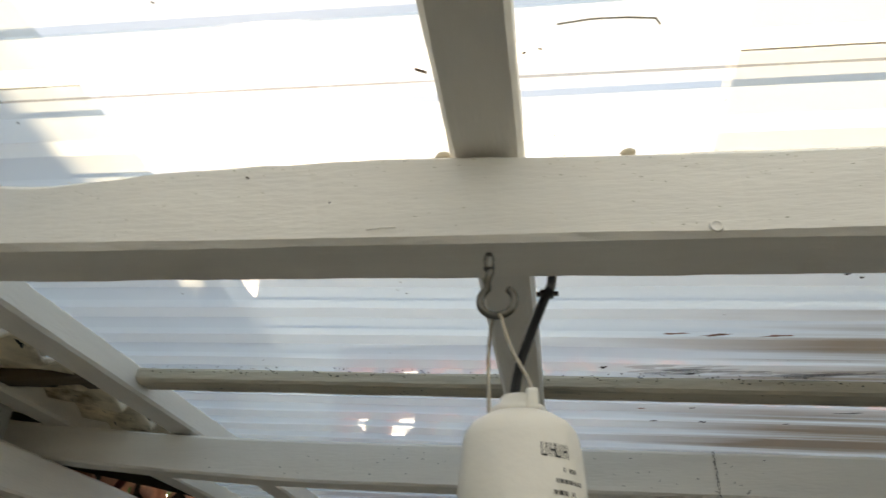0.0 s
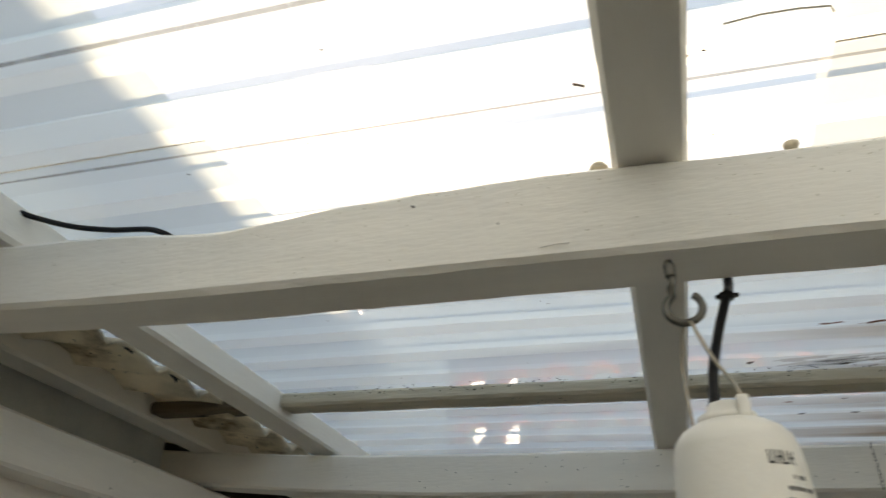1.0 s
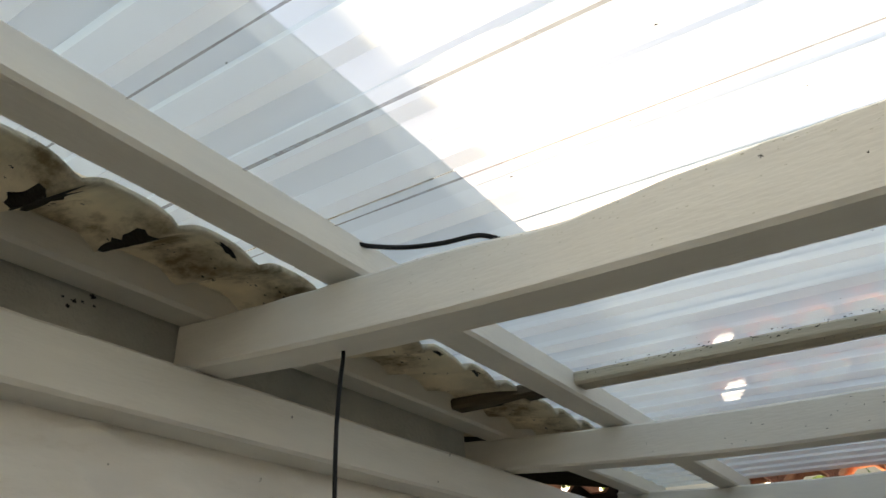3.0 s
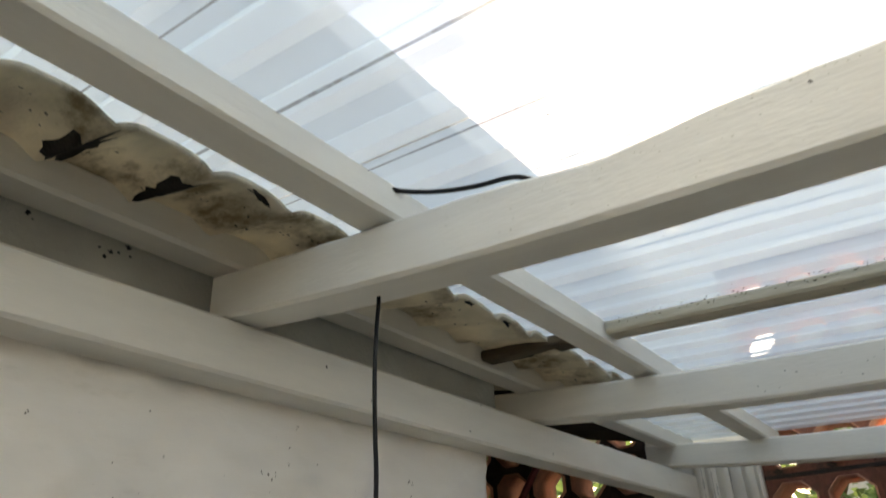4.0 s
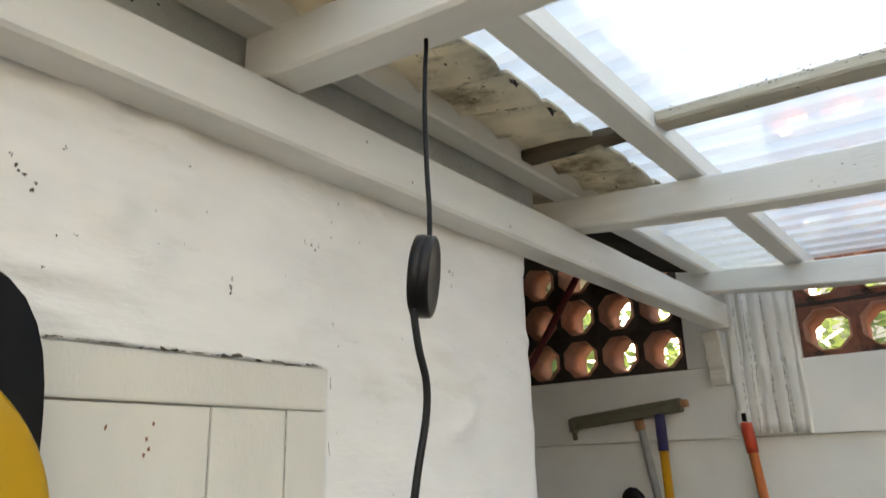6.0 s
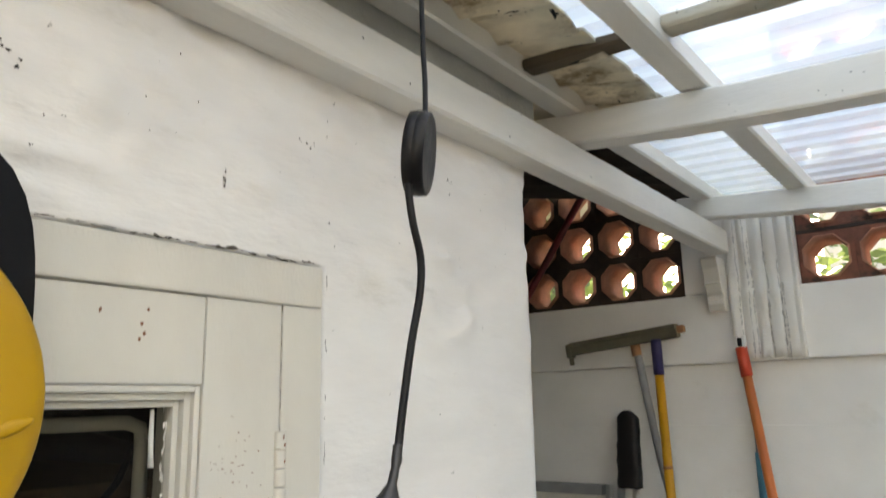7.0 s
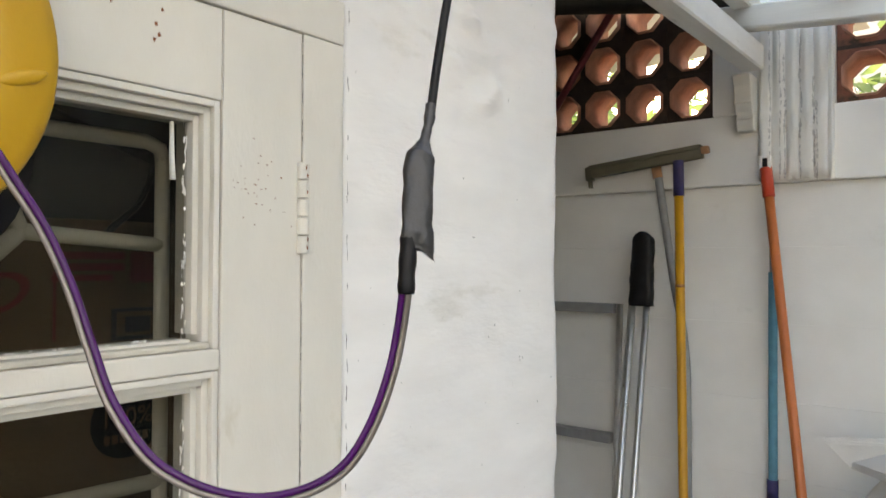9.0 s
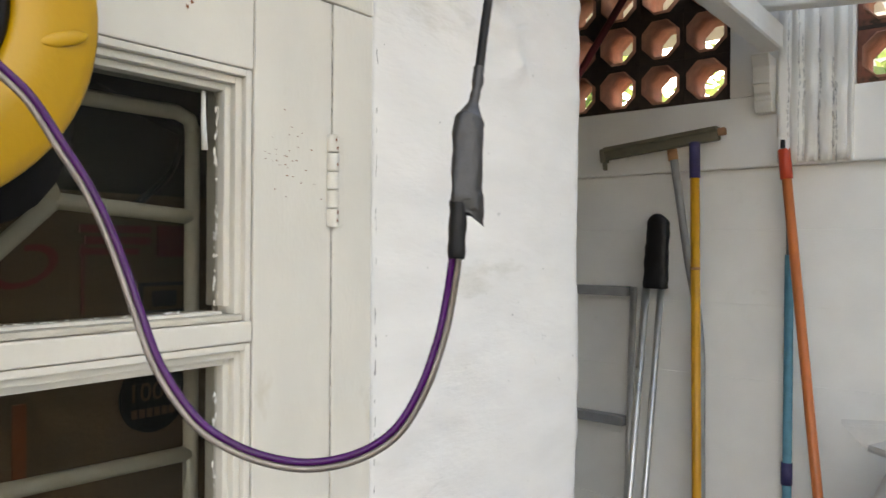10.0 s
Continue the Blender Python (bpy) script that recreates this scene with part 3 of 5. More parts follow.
def lettering(name, text, size, place, mat, parent):
    cu = bpy.data.curves.new(name, 'FONT')
    cu.body, cu.size, cu.align_x, cu.align_y = text, size, 'CENTER', 'CENTER'
    ob = bpy.data.objects.new(name, cu)
    scene.collection.objects.link(ob)
    dg = bpy.context.evaluated_depsgraph_get()
    me = bpy.data.meshes.new_from_object(ob.evaluated_get(dg))
    bpy.data.objects.remove(ob)
    me.materials.clear()
    me.materials.append(mat)
    o = new(name, me)
    o.parent = parent
    o.matrix_basis = Matrix.Translation(place) @ Euler((radians(90), 0, radians(90))).to_matrix().to_4x4()
    return o


lettering("lettering", "100%", 0.021, (-0.6425, 0.5435, 1.5190), CARD, carton)
bm = bmesh.new()
for k in range(6):
    box(bm, (-0.6430, 0.5245 + k * 0.0065, 1.4990), (-0.6425, 0.5290 + k * 0.0065, 1.5060))
part("small_lettering", bm, CARD, carton)
bm = bmesh.new()
for z0, z1, y0, y1 in ((1.630, 1.656, 0.546, 0.572), (1.649, 1.655, 0.483, 0.54), (1.640, 1.646, 0.487, 0.54), (1.632, 1.637, 0.483, 0.53)):
    box(bm, (-0.6445, y0, z0), (-0.6425, y1, z1))
ring_in, ring_out = [], []
for k in range(29):
    q = radians(-200 + 290 * k / 28)
    for ring, f in ((ring_in, 0.72), (ring_out, 1.0)):
        ring.append(bm.verts.new((-0.6432, 0.444 + 0.0235 * f * math.cos(q), 1.6235 + 0.0150 * f * math.sin(q) + 0.25 * 0.0235 * f * math.cos(q))))
for k in range(28):
    bm.faces.new((ring_in[k], ring_in[k + 1], ring_out[k + 1], ring_out[k]))
box(bm, (-0.6445, 0.4845, 1.586), (-0.6425, 0.4860, 1.640))
part("red_print", bm, CARDRED, carton)
bm = bmesh.new()
box(bm, (-0.6445, 0.4370, 1.32), (-0.6425, 0.4460, 1.525))
part("orange_strip", bm, CARDORANGE, carton, "faded orange printed strip")
bm = bmesh.new()
for z0, z1, y0, y1 in ((1.583, 1.586, 0.53, 0.575), (1.606, 1.609, 0.53, 0.575), (1.583, 1.609, 0.53, 0.5335), (1.583, 1.609, 0.5715, 0.575), (1.589, 1.602, 0.542, 0.563)):
    box(bm, (-0.6445, y0, z0), (-0.6425, y1, z1))
part("printed_mark", bm, INK, carton)
settle(carton)
tagged(carton, "brown cardboard box with red and black print", "box")
shelf = one_box("shelf_board", (-1.05, -0.1, 1.275), (-0.63, 0.80, 1.2995), PAINT_DOOR, None, 0.002)
tagged(shelf, "painted shelf board carrying a cardboard box", "shelf")
one_box("support", (-1.0, 0.70, 0.0), (-0.70, 0.74, 1.2745), PAINT_DOOR, shelf, 0.002)
one_box("support", (-1.0, -0.08, 0.0), (-0.70, -0.04, 1.2745), PAINT_DOOR, shelf, 0.002)
# ---- far wall ----
far = empty("wall_far", (0, FAR_Y, 0))
one_box("upper_band", (-2.6, FAR_Y, 1.806), (2.58, FAR_Y + 0.12, 1.9495), FARWALL, far, 0.004)
one_box("pier", (-0.5565, FAR_Y + 0.001, 1.9500), (-0.3285, FAR_Y + 0.12, 2.70), FARWALL, far, 0.004)
one_box("parapet", (-0.3280, FAR_Y, 2.5060), (2.58, FAR_Y + 0.12, 2.70), FARWALL, far, 0.004)
zz = 0.0
k = 0
while zz < 1.80:
    z1 = min(zz + 0.1528, 1.8055)
    bm = bmesh.new()
    box(bm, (-2.6, FAR_Y + 0.018 + 0.0012 * (k % 2), zz), (2.58, FAR_Y + 0.12, z1 - 0.0002), 0.0008)
    part("block_course", bm, FARWALL, far)
    zz, k = z1, k + 1
# fluted pilaster with an uneven foot
bm = bmesh.new()
cols = 110
x0, x1 = -0.462, -0.3300
zr = [1.812, 1.83, 1.86, 1.90, 1.93, 1.945, 1.955, 1.98, 2.04, 2.08, 2.115]
grid = []
for z in zr:
    row = []
    for i in range(cols + 1):
        u = i / cols
        x = x0 + (x1 - x0) * u
        ph = u * 5.4 + 0.12 * noise.noise(Vector((u * 5, z * 4, 2)))
        f = abs(math.sin(math.pi * ph)) ** 0.55
        d = 0.004 + 0.0065 * f + 0.005 * noise.noise(Vector((u * 9, z * 14, 0)))
        if z < 1.95:
            d += 0.006
        row.append(bm.verts.new((x, FAR_Y - d * (1 if 0 < i < cols else 0.0), z + 0.006 * noise.noise(Vector((u * 12, 1, 5))) * (z < 1.82))))
    grid.append(row)
for a, b in zip(grid, grid[1:]):
    for i in range(cols):
        bm.faces.new((a[i], a[i + 1], b[i + 1], b[i]))
low = [bm.verts.new((v.co.x, FAR_Y + 0.002, v.co.z - 0.002)) for v in grid[0]]
for i in range(cols):
    bm.faces.new((low[i], low[i + 1], grid[0][i + 1], grid[0][i]))
bmesh.ops.recalc_face_normals(bm, faces=bm.faces)
part("fluted_pilaster", bm, PILASTER, far, "weathered fluted render pilaster", smooth=True)
bm = bmesh.new()
random.seed(8)
for x, z0, z1 in ((-0.4400, 1.84, 2.10), (-0.4215, 1.815, 2.11), (-0.4135, 1.815, 2.06), (-0.3850, 1.815, 2.08), (-0.3620, 1.83, 2.00), (-0.3560, 1.815, 1.95)):
    z = z0
    while z < z1:
        h = random.uniform(0.004, 0.016)
        blotch(bm, (x + 0.004 * noise.noise(Vector((x * 50, z * 12, 3))), FAR_Y - 0.0185, z), (1, 0, 0), (0, 0, 1), random.uniform(0.0012, 0.0036), h, z * 91 + x, (0, 0, 0))
        z += h * random.uniform(0.9, 1.6)
tagged(part("dirt_streak", bm, STREAK, far, "brown dirt runs down the flutes"), kind="stuff")


# ---- roof timbers ----
def j1_bottom(x):
    return 2.0347 - 0.0385 * x + 0.105 * max(0.0, -0.06 - x) ** 2


def j1_top(x):
    dip = math.exp(-((x + 0.108) / 0.052) ** 2)
    return 2.0824 - 0.0385 * x - 0.0068 * dip + 0.0032 * math.exp(-((x - 0.07) / 0.09) ** 2) + 0.085 * max(0.0, -0.09 - x) ** 2 + 0.0007 * noise.noise(Vector((x * 40, 0, 0)))


def plain(base, h):
    return (lambda x: base - 0.041 * x + 0.105 * max(0.0, -0.06 - x) ** 2), (lambda x: base + h - 0.041 * x + 0.085 * max(0.0, -0.09 - x) ** 2)


def joist(name, y0, y1, bottom, top, seed, start=-0.4670):
    return tagged(beam(name, 'x', start, 2.4, y0, y1, bottom, top, PAINT_X, None, n=220, seed=seed),
                  "white painted rough-sawn timber joist under the plastic roof", "roof joist", "roof joists")


joist("roof_joist", 0.524, 0.563, j1_bottom, j1_top, 1.0)
b2, t2 = plain(2.0355, 0.0470)
joist("roof_joist", 1.043, 1.082, b2, t2, 2.0, -0.60)
b3, t3 = plain(2.0410, 0.0470)
joist("roof_joist", 1.594, 1.632, b3, t3, 3.0, -0.50)
for k, y in enumerate((-0.02, -0.55, -1.08)):
    joist("roof_joist", y, y + 0.04, b2, t2, 5.0 + k)

tagged(beam("ledger_beam", 'y', -3.2, 1.690, -0.4790, -0.4400, lambda y: 2.0180, lambda y: 2.0665, PAINT_Y, None, n=260, seed=8.0),
       "white painted timber ledger beam fixed along the plaster wall", "ledger beam")


def purlin(x0, x1, zb, mat=PAINT_Y, seed=0.0, y1=1.70):
    return tagged(beam("roof_purlin", 'y', -3.2, y1, x0, x1, lambda y: zb, lambda y: zb + 0.0290, mat, None, n=260, seed=seed),
                  "white painted timber purlin lying on the joists", "roof purlin", "roof purlins")


purlin(-0.4690, -0.4350, 2.1110, seed=11)
purlin(-0.3035, -0.2680, 2.1005, seed=12)
purlin(0.1150, 0.1520, 2.0815, seed=13)
purlin(0.62, 0.656, 2.0560, seed=14)
purlin(1.15, 1.186, 2.0310, seed=15)
tagged(beam("roof_batten", 'x', -0.2670, 2.2, 0.898, 0.930, lambda x: 2.0985 - 0.047 * x, lambda x: 2.1130 - 0.047 * x, CREAM, None, n=200, seed=16),
       "dirty cream wooden batten between the joists with black specks", "roof batten")
tagged(beam("batten_end", 'x', -0.4340, -0.3045, 0.900, 0.928, lambda x: 2.0975 - 0.047 * x, lambda x: 2.1110 - 0.047 * x, DARKWOOD, None, n=40, seed=17),
       "end of a wooden batten, coloured dark for the eave sheet's shade", "roof batten")

# carved bracket under the ledger's end
bracket = empty("corbel_bracket", (-0.4825, FAR_Y - 0.02, 1.908))
bm = bmesh.new()
prof = [(1.749, 1.909), (1.722, 1.909), (1.716, 1.922), (1.717, 1.940), (1.711, 1.946), (1.704, 1.970), (1.700, 1.995), (1.690, 2.012), (1.690, 2.0175), (1.749, 2.0175)]
va = [bm.verts.new((-0.499, y, z)) for y, z in prof]
vb = [bm.verts.new((-0.466, y, z)) for y, z in prof]
bm.faces.new(va)
bm.faces.new(vb[::-1])
for i in range(len(prof)):
    j = (i + 1) % len(prof)
    bm.faces.new((va[i], va[j], vb[j], vb[i]))
bmesh.ops.recalc_face_normals(bm, faces=bm.faces)
bmesh.ops.bevel(bm, geom=list(bm.edges), offset=0.0015, segments=1, affect='EDGES')
part("scroll", bm, PAINT_DOOR, bracket)
for z in (1.9315, 1.962):
    one_box("groove_fillet", (-0.4995, 1.700 if z > 1.95 else 1.713, z), (-0.4655, 1.7485, z + 0.004), PAINT_DOOR, bracket, 0.001)
settle(bracket)
tagged(bracket, "carved white wooden corbel on the far wall", "bracket")


# ---- roof sheets ----
def clear_sheet(y0, y1, x0, x1, lift):
    bm = bmesh.new()
    pitch, depth = 0.0572, 0.0060
    ys = []
    y = y0
    prof = ((0.0, 0), (0.40, 0), (0.52, 1), (0.88, 1), (1.0, 0))
    while y < y1:
        for u, h in prof[:-1]:
            if y + u * pitch <= y1:
                ys.append((y + u * pitch, h * depth))
        y += pitch
    xs = [x0 + (x1 - x0) * i / 60 for i in range(61)]
    rows = [[bm.verts.new((x, yy, roof_z(x) + 0.0012 + hh + lift + 0.0012 * noise.noise(Vector((x * 5, yy * 8, 1))))) for x in xs] for yy, hh in ys]
    for a, b in zip(rows, rows[1:]):
        for i in range(len(xs) - 1):
            bm.faces.new((a[i], a[i + 1], b[i + 1], b[i]))
    return bm


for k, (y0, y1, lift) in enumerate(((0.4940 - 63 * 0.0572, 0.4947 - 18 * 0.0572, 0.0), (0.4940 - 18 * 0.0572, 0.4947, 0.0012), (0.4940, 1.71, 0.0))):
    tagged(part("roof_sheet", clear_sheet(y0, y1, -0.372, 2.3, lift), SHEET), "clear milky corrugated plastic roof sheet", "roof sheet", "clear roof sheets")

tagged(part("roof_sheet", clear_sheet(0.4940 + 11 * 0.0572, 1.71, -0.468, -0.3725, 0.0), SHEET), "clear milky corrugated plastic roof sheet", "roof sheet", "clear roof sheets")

# old fibre-cement sheet at the eave
bm = bmesh.new()
pitch = 0.0715


def wave(y):
    """Rounded crests between narrow valleys."""
    return 0.0150 * abs(math.cos(math.pi * (y - 0.670) / pitch)) ** 0.85 - 0.0090


ny, nx = 520, 26
rows = []
for layer in (0, 1):
    lay = []
    for j in range(ny + 1):
        y = -1.6 + (1.17 + 1.6) * j / ny
        w = wave(y)
        row = []
        for i in range(nx + 1):
            edge = -0.340 + 0.0035 * noise.noise(Vector((y * 30, 0, 3))) - 0.004 * math.cos(2 * math.pi * (y - 0.670) / pitch)
            x = -0.66 + (edge + 0.66) * i / nx
            z = 2.1165 + (-0.340 - x) * 0.2 + w + layer * 0.005
            row.append(bm.verts.new((x, y, z)))
        lay.append(row)
    rows.append(lay)
for layer, lay in enumerate(rows):
    for a, b in zip(lay, lay[1:]):
        for i in range(nx):
            bm.faces.new((a[i], a[i + 1], b[i + 1], b[i]))
for j in range(ny):
    bm.faces.new((rows[0][j][nx], rows[0][j + 1][nx], rows[1][j + 1][nx], rows[1][j][nx]))
    bm.faces.new((rows[0][j][0], rows[0][j + 1][0], rows[1][j + 1][0], rows[1][j][0]))
for i in range(nx):
    bm.faces.new((rows[0][0][i], rows[0][0][i + 1], rows[1][0][i + 1], rows[1][0][i]))
    bm.faces.new((rows[0][ny][i], rows[0][ny][i + 1], rows[1][ny][i + 1], rows[1][ny][i]))
bmesh.ops.recalc_face_normals(bm, faces=bm.faces)
eave = tagged(part("eave_sheet", bm, FIBRE, smooth=True), "old dirty corrugated fibre-cement eave sheet with black mould", "eave sheet")


def eave_z(x, y):
    return 2.1165 + (-0.340 - x) * 0.2 + wave(y)


def mould_patch(bm, x, y, w, h, seed):
    """A ragged mould patch that follows the waves of the eave sheet."""
    rings = []
    for f in (0.06, 0.35, 0.68, 1.0):
        ring = []
        for k in range(26):
            q = 2 * math.pi * k / 26
            r = max(0.25, 0.8 + 0.8 * noise.noise(Vector((math.cos(q) * 2.2 + seed * 3.3, math.sin(q) * 2.2, seed)))) * f
            px, py = x + math.cos(q) * w * r, y + math.sin(q) * h * r
            ring.append(bm.verts.new((px, py, eave_z(px, py) - 0.0012)))
        rings.append(ring)
    for a, b in zip(rings, rings[1:]):
        for k in range(26):
            bm.faces.new((a[k], a[(k + 1) % 26], b[(k + 1) % 26], b[k]))
    bm.faces.new(rings[0])


bm = bmesh.new()
for x, y, w, h, s in ((-.392, .352, .046, .016, 1), (-.395, .272, .034, .016, 2), (-.392, .421, .040, .013, 3), (-.346, .47, .005, .012, 4), (-.388, .723, .006, .006, 5),
                      (-.384, .80, .010, .005, 6), (-.348, .82, .004, .010, 7), (-.400, .922, .045, .016, 8), (-.347, .745, .004, .009, 9)):
    mould_patch(bm, x, y, w, h, s)
random.seed(12)
for k in range(120):
    mould_patch(bm, random.uniform(-.41, -.358), random.uniform(.15, 1.1), random.uniform(.0006, .002), random.uniform(.0006, .002), k + 20)
tagged(part("mould", bm, MOULD, eave, "black mould patches"), kind="stuff")
# dark sheet added over the corner to deepen the gap and shade the lattice
rows = []
bm = bmesh.new()
for j in range(181):
    y = 1.10 + 0.63 * j / 180
    rows.append([bm.verts.new((x, y, 2.1400 + (-0.44 - x) * 0.2 + wave(y) + lift)) for lift, x in ((0, -1.32), (0, -0.70), (0, -0.475), (0.005, -0.475), (0.005, -0.70), (0.005, -1.32))])
for a, b in zip(rows, rows[1:]):
    for i in range(6):
        bm.faces.new((a[i], a[(i + 1) % 6], b[(i + 1) % 6], b[i]))
bm.faces.new(rows[0])
bm.faces.new(rows[-1])
bmesh.ops.recalc_face_normals(bm, faces=bm.faces)
tagged(part("eave_sheet", bm, OLDROOF), "near-black corrugated sheet added to darken the corner by the lattice", "eave sheet")

# ---- hook, hanging sensor, cables ----
hook = empty("screw_hook", (0.134, 0.531, 2.0235))
ring = [(0.134, 0.531, 2.026), (0.1345, 0.5315, 2.0165), (0.1330, 0.532, 2.0115)]
ring += [(0.1375 + 0.0078 * math.cos(a), 0.533 + 0.001 * math.sin(a), 2.0025 + 0.0078 * math.sin(a)) for a in [radians(125 + 11 * i) for i in range(27)]]
tube("shank", ring, 0.0018, STEEL, hook)
lathe("thread", [(0.0023, -0.004), (0.0026, -0.003), (0.0020, -0.002), (0.0026, -0.001), (0.0020, 0.0), (0.0026, 0.001), (0.0022, 0.003)], STEEL, hook, sides=14, m=Matrix.Translation((0.134, 0.531, 2.0215)))
settle(hook)
tagged(hook, "dull steel screw hook in the joist's underside", "hook")

can = empty("hanging_canister", (0.1465, 0.5300, 1.868))
lathe("body", [(0.020, 1.862), (0.0262, 1.864), (0.0268, 1.875), (0.0250, 1.915), (0.0233, 1.9365), (0.0222, 1.9405), (0.0195, 1.9440), (0.0150, 1.9470), (0.0128, 1.9478)],
      WHITEPL, can, sides=56, m=Matrix.Translation((0.1465, 0.530, 0)))
lathe("cap", [(0.0126, 1.9475), (0.0112, 1.9510), (0.0080, 1.9530), (0.0070, 1.9560), (0.0035, 1.9572)], WHITEPL, can, sides=32, m=Matrix.Translation((0.1460, 0.530, 0)))
one_box("lug", (0.1495, 0.5175, 1.9470), (0.1545, 0.5225, 1.9565), WHITEPL, can, 0.0015)
bail = smooth_path([(0.1330, 0.5405, 1.9500), (0.1328, 0.5400, 1.9760), (0.1342, 0.5365, 1.9890), (0.1362, 0.5335, 1.9948), (0.1392, 0.5300, 1.9935),
                    (0.1410, 0.5275, 1.9860), (0.1450, 0.5235, 1.9730), (0.1510, 0.5200, 1.9590), (0.1518, 0.5198, 1.9500)])
tube("bail", bail, 0.00085, WIRE, can, "thin bent wire bail")
bm = bmesh.new()


def on_can(a, z):
    r = 0.0233 + (1.9365 - z) * 0.08 + 0.0002
    return Vector((0.1465 + r * math.sin(a), 0.530 - r * math.cos(a), z))


def can_bar(a0, a1, z0, z1):
    for i in range(3):
        p, q = a0 + (a1 - a0) * i / 3, a0 + (a1 - a0) * (i + 1) / 3
        bm.faces.new([bm.verts.new(v) for v in (on_can(p, z0), on_can(q, z0), on_can(q, z1), on_can(p, z1))])


random.seed(31)
for a in (0.36, 0.50, 0.60, 0.74):
    for da, h in ((0.0, 1.0), (0.075, 1.0)):
        can_bar(a + da, a + da + 0.022, 1.9265, 1.9265 + 0.0052 * h)
    zc = 1.9265 + random.choice((0.0, 0.0022, 0.0043))
    can_bar(a, a + 0.09, zc, zc + 0.0008)
for row in range(7):
    z = 1.9215 - row * 0.0042
    a = 0.50 + random.uniform(0, 0.2)
    while a < 1.05:
        w = random.uniform(0.02, 0.08)
        if random.random() < 0.55:
            can_bar(a, a + w, z, z + 0.0016)
        a += w + 0.03
part("worn_print", bm, INK, can, "worn black print")
settle(can)
tagged(can, "off-white plastic canister hanging on a wire bail", "canister")

feed = tube("black_cable", smooth_path([(0.1645, 0.580, 2.100), (0.1640, 0.575, 2.060), (0.1625, 0.5680, 2.0300), (0.1590, 0.562, 2.0185), (0.1520, 0.558, 1.9990), (0.1460, 0.550, 1.9780), (0.1425, 0.541, 1.9540)]),
            0.0024, RUBBER)
tagged(feed, "black cable hanging from the roof to the canister", "cable")
bm = bmesh.new()
box(bm, (0.1545, 0.5610, 2.0192), (0.1655, 0.5640, 2.0208), 0.0006)
box(bm, (0.1562, 0.5600, 2.0182), (0.1632, 0.5655, 2.0218), 0.0012)
part("cable_tie", bm, BLACK, feed, "ragged black tie round the cable")

tagged(tube("black_cable", smooth_path([(-0.285, 0.500, 2.1275), (-0.270, 0.527, 2.1240), (-0.258, 0.536, 2.1210), (-0.232, 0.540, 2.1130), (-0.205, 0.545, 2.1090), (-0.178, 0.551, 2.1082),
                                        (-0.164, 0.562, 2.1035)]), 0.0019, RUBBER), "thin black cable lying over the joist under the sheet", "cable")

drop = empty("hanging_cable", (-0.30, 0.56, 2.0))
tube("upper_cable", smooth_path([(-0.3010, 0.5500, 2.0640), (-0.2985, 0.5470, 2.0450), (-0.2925, 0.5375, 2.0200), (-0.2885, 0.5310, 1.9850), (-0.2865, 0.5290, 1.9450), (-0.2835, 0.5265, 1.9200), (-0.2785, 0.5195, 1.8930)]), 0.0016, RUBBER, drop)
n_disc = Vector((0.86, 0.51, -0.13)).normalized()
lathe("switch_disc", [(0.0210, -0.0060), (0.0232, -0.0051), (0.0238, -0.0007), (0.0233, -0.0002), (0.0233, 0.0002), (0.0238, 0.0007), (0.0232, 0.0051), (0.0219, 0.0060), (0.0197, 0.0053), (0.002, 0.0049)],
      BLACK, drop, "flat round black plastic in-line switch", sides=56, m=along(n_disc, (-0.2795, 0.5150, 1.8735)))
tube("lower_cable", smooth_path([(-0.2790, 0.5045, 1.856), (-0.2780, 0.5040, 1.8462), (-0.2770, 0.5060, 1.8307), (-0.2770, 0.5115, 1.8136), (-0.2770, 0.5105, 1.7951), (-0.2770, 0.5027, 1.7676), (-0.2770, 0.4955, 1.7359), (-0.2750, 0.4890, 1.7140)]),
     0.0021, RUBBER, drop)
bm = bmesh.new()
sp = smooth_path([(-0.2750, 0.4890, 1.7190), (-0.2740, 0.4860, 1.7090), (-0.2730, 0.4815, 1.6990), (-0.2720, 0.4772, 1.6900), (-0.2710, 0.4745, 1.6760), (-0.2700, 0.4725, 1.6640), (-0.2700, 0.4728, 1.6540)], 14)


def tape_r(u):
    s = min(1, max(0, (u - 0.28) / 0.16))
    return 0.0024 + 0.0038 * s * s * (3 - 2 * s) + 0.0008 * u * s + 0.0008 * noise.noise(Vector((u * 14, 2, 0)))


tube_into(bm, sp, tape_r, 24)
# flattened towards the wall, with slanting creases and a flap that hangs lower on one side
facing, side = Vector((0.74, -0.67, 0)).normalized(), Vector((0.67, 0.74, 0)).normalized()
for v in bm.verts:
    centre = min(sp, key=lambda p: (p - v.co).length)
    off = v.co - centre
    body = min(1.0, max(0.0, (1.7060 - v.co.z) / 0.012))
    v.co -= facing * off.dot(facing) * 0.50 * body
    crease = abs(noise.noise(Vector((v.co.z * 70 + off.dot(side) * 60, off.dot(side) * 40, 1.0))))
    v.co += facing * (crease * 0.0020 - 0.0006) * body + noise.noise_vector(v.co * 120) * 0.0004
    v.co += side * 0.0014 * body * (1.7060 - v.co.z) / 0.05
    if v.co.z < 1.6600:
        v.co.z -= max(0.0, off.dot(side)) * 0.9
part("tape_wrap", bm, TAPE, drop, "crumpled black insulating tape round a splice", smooth=True)
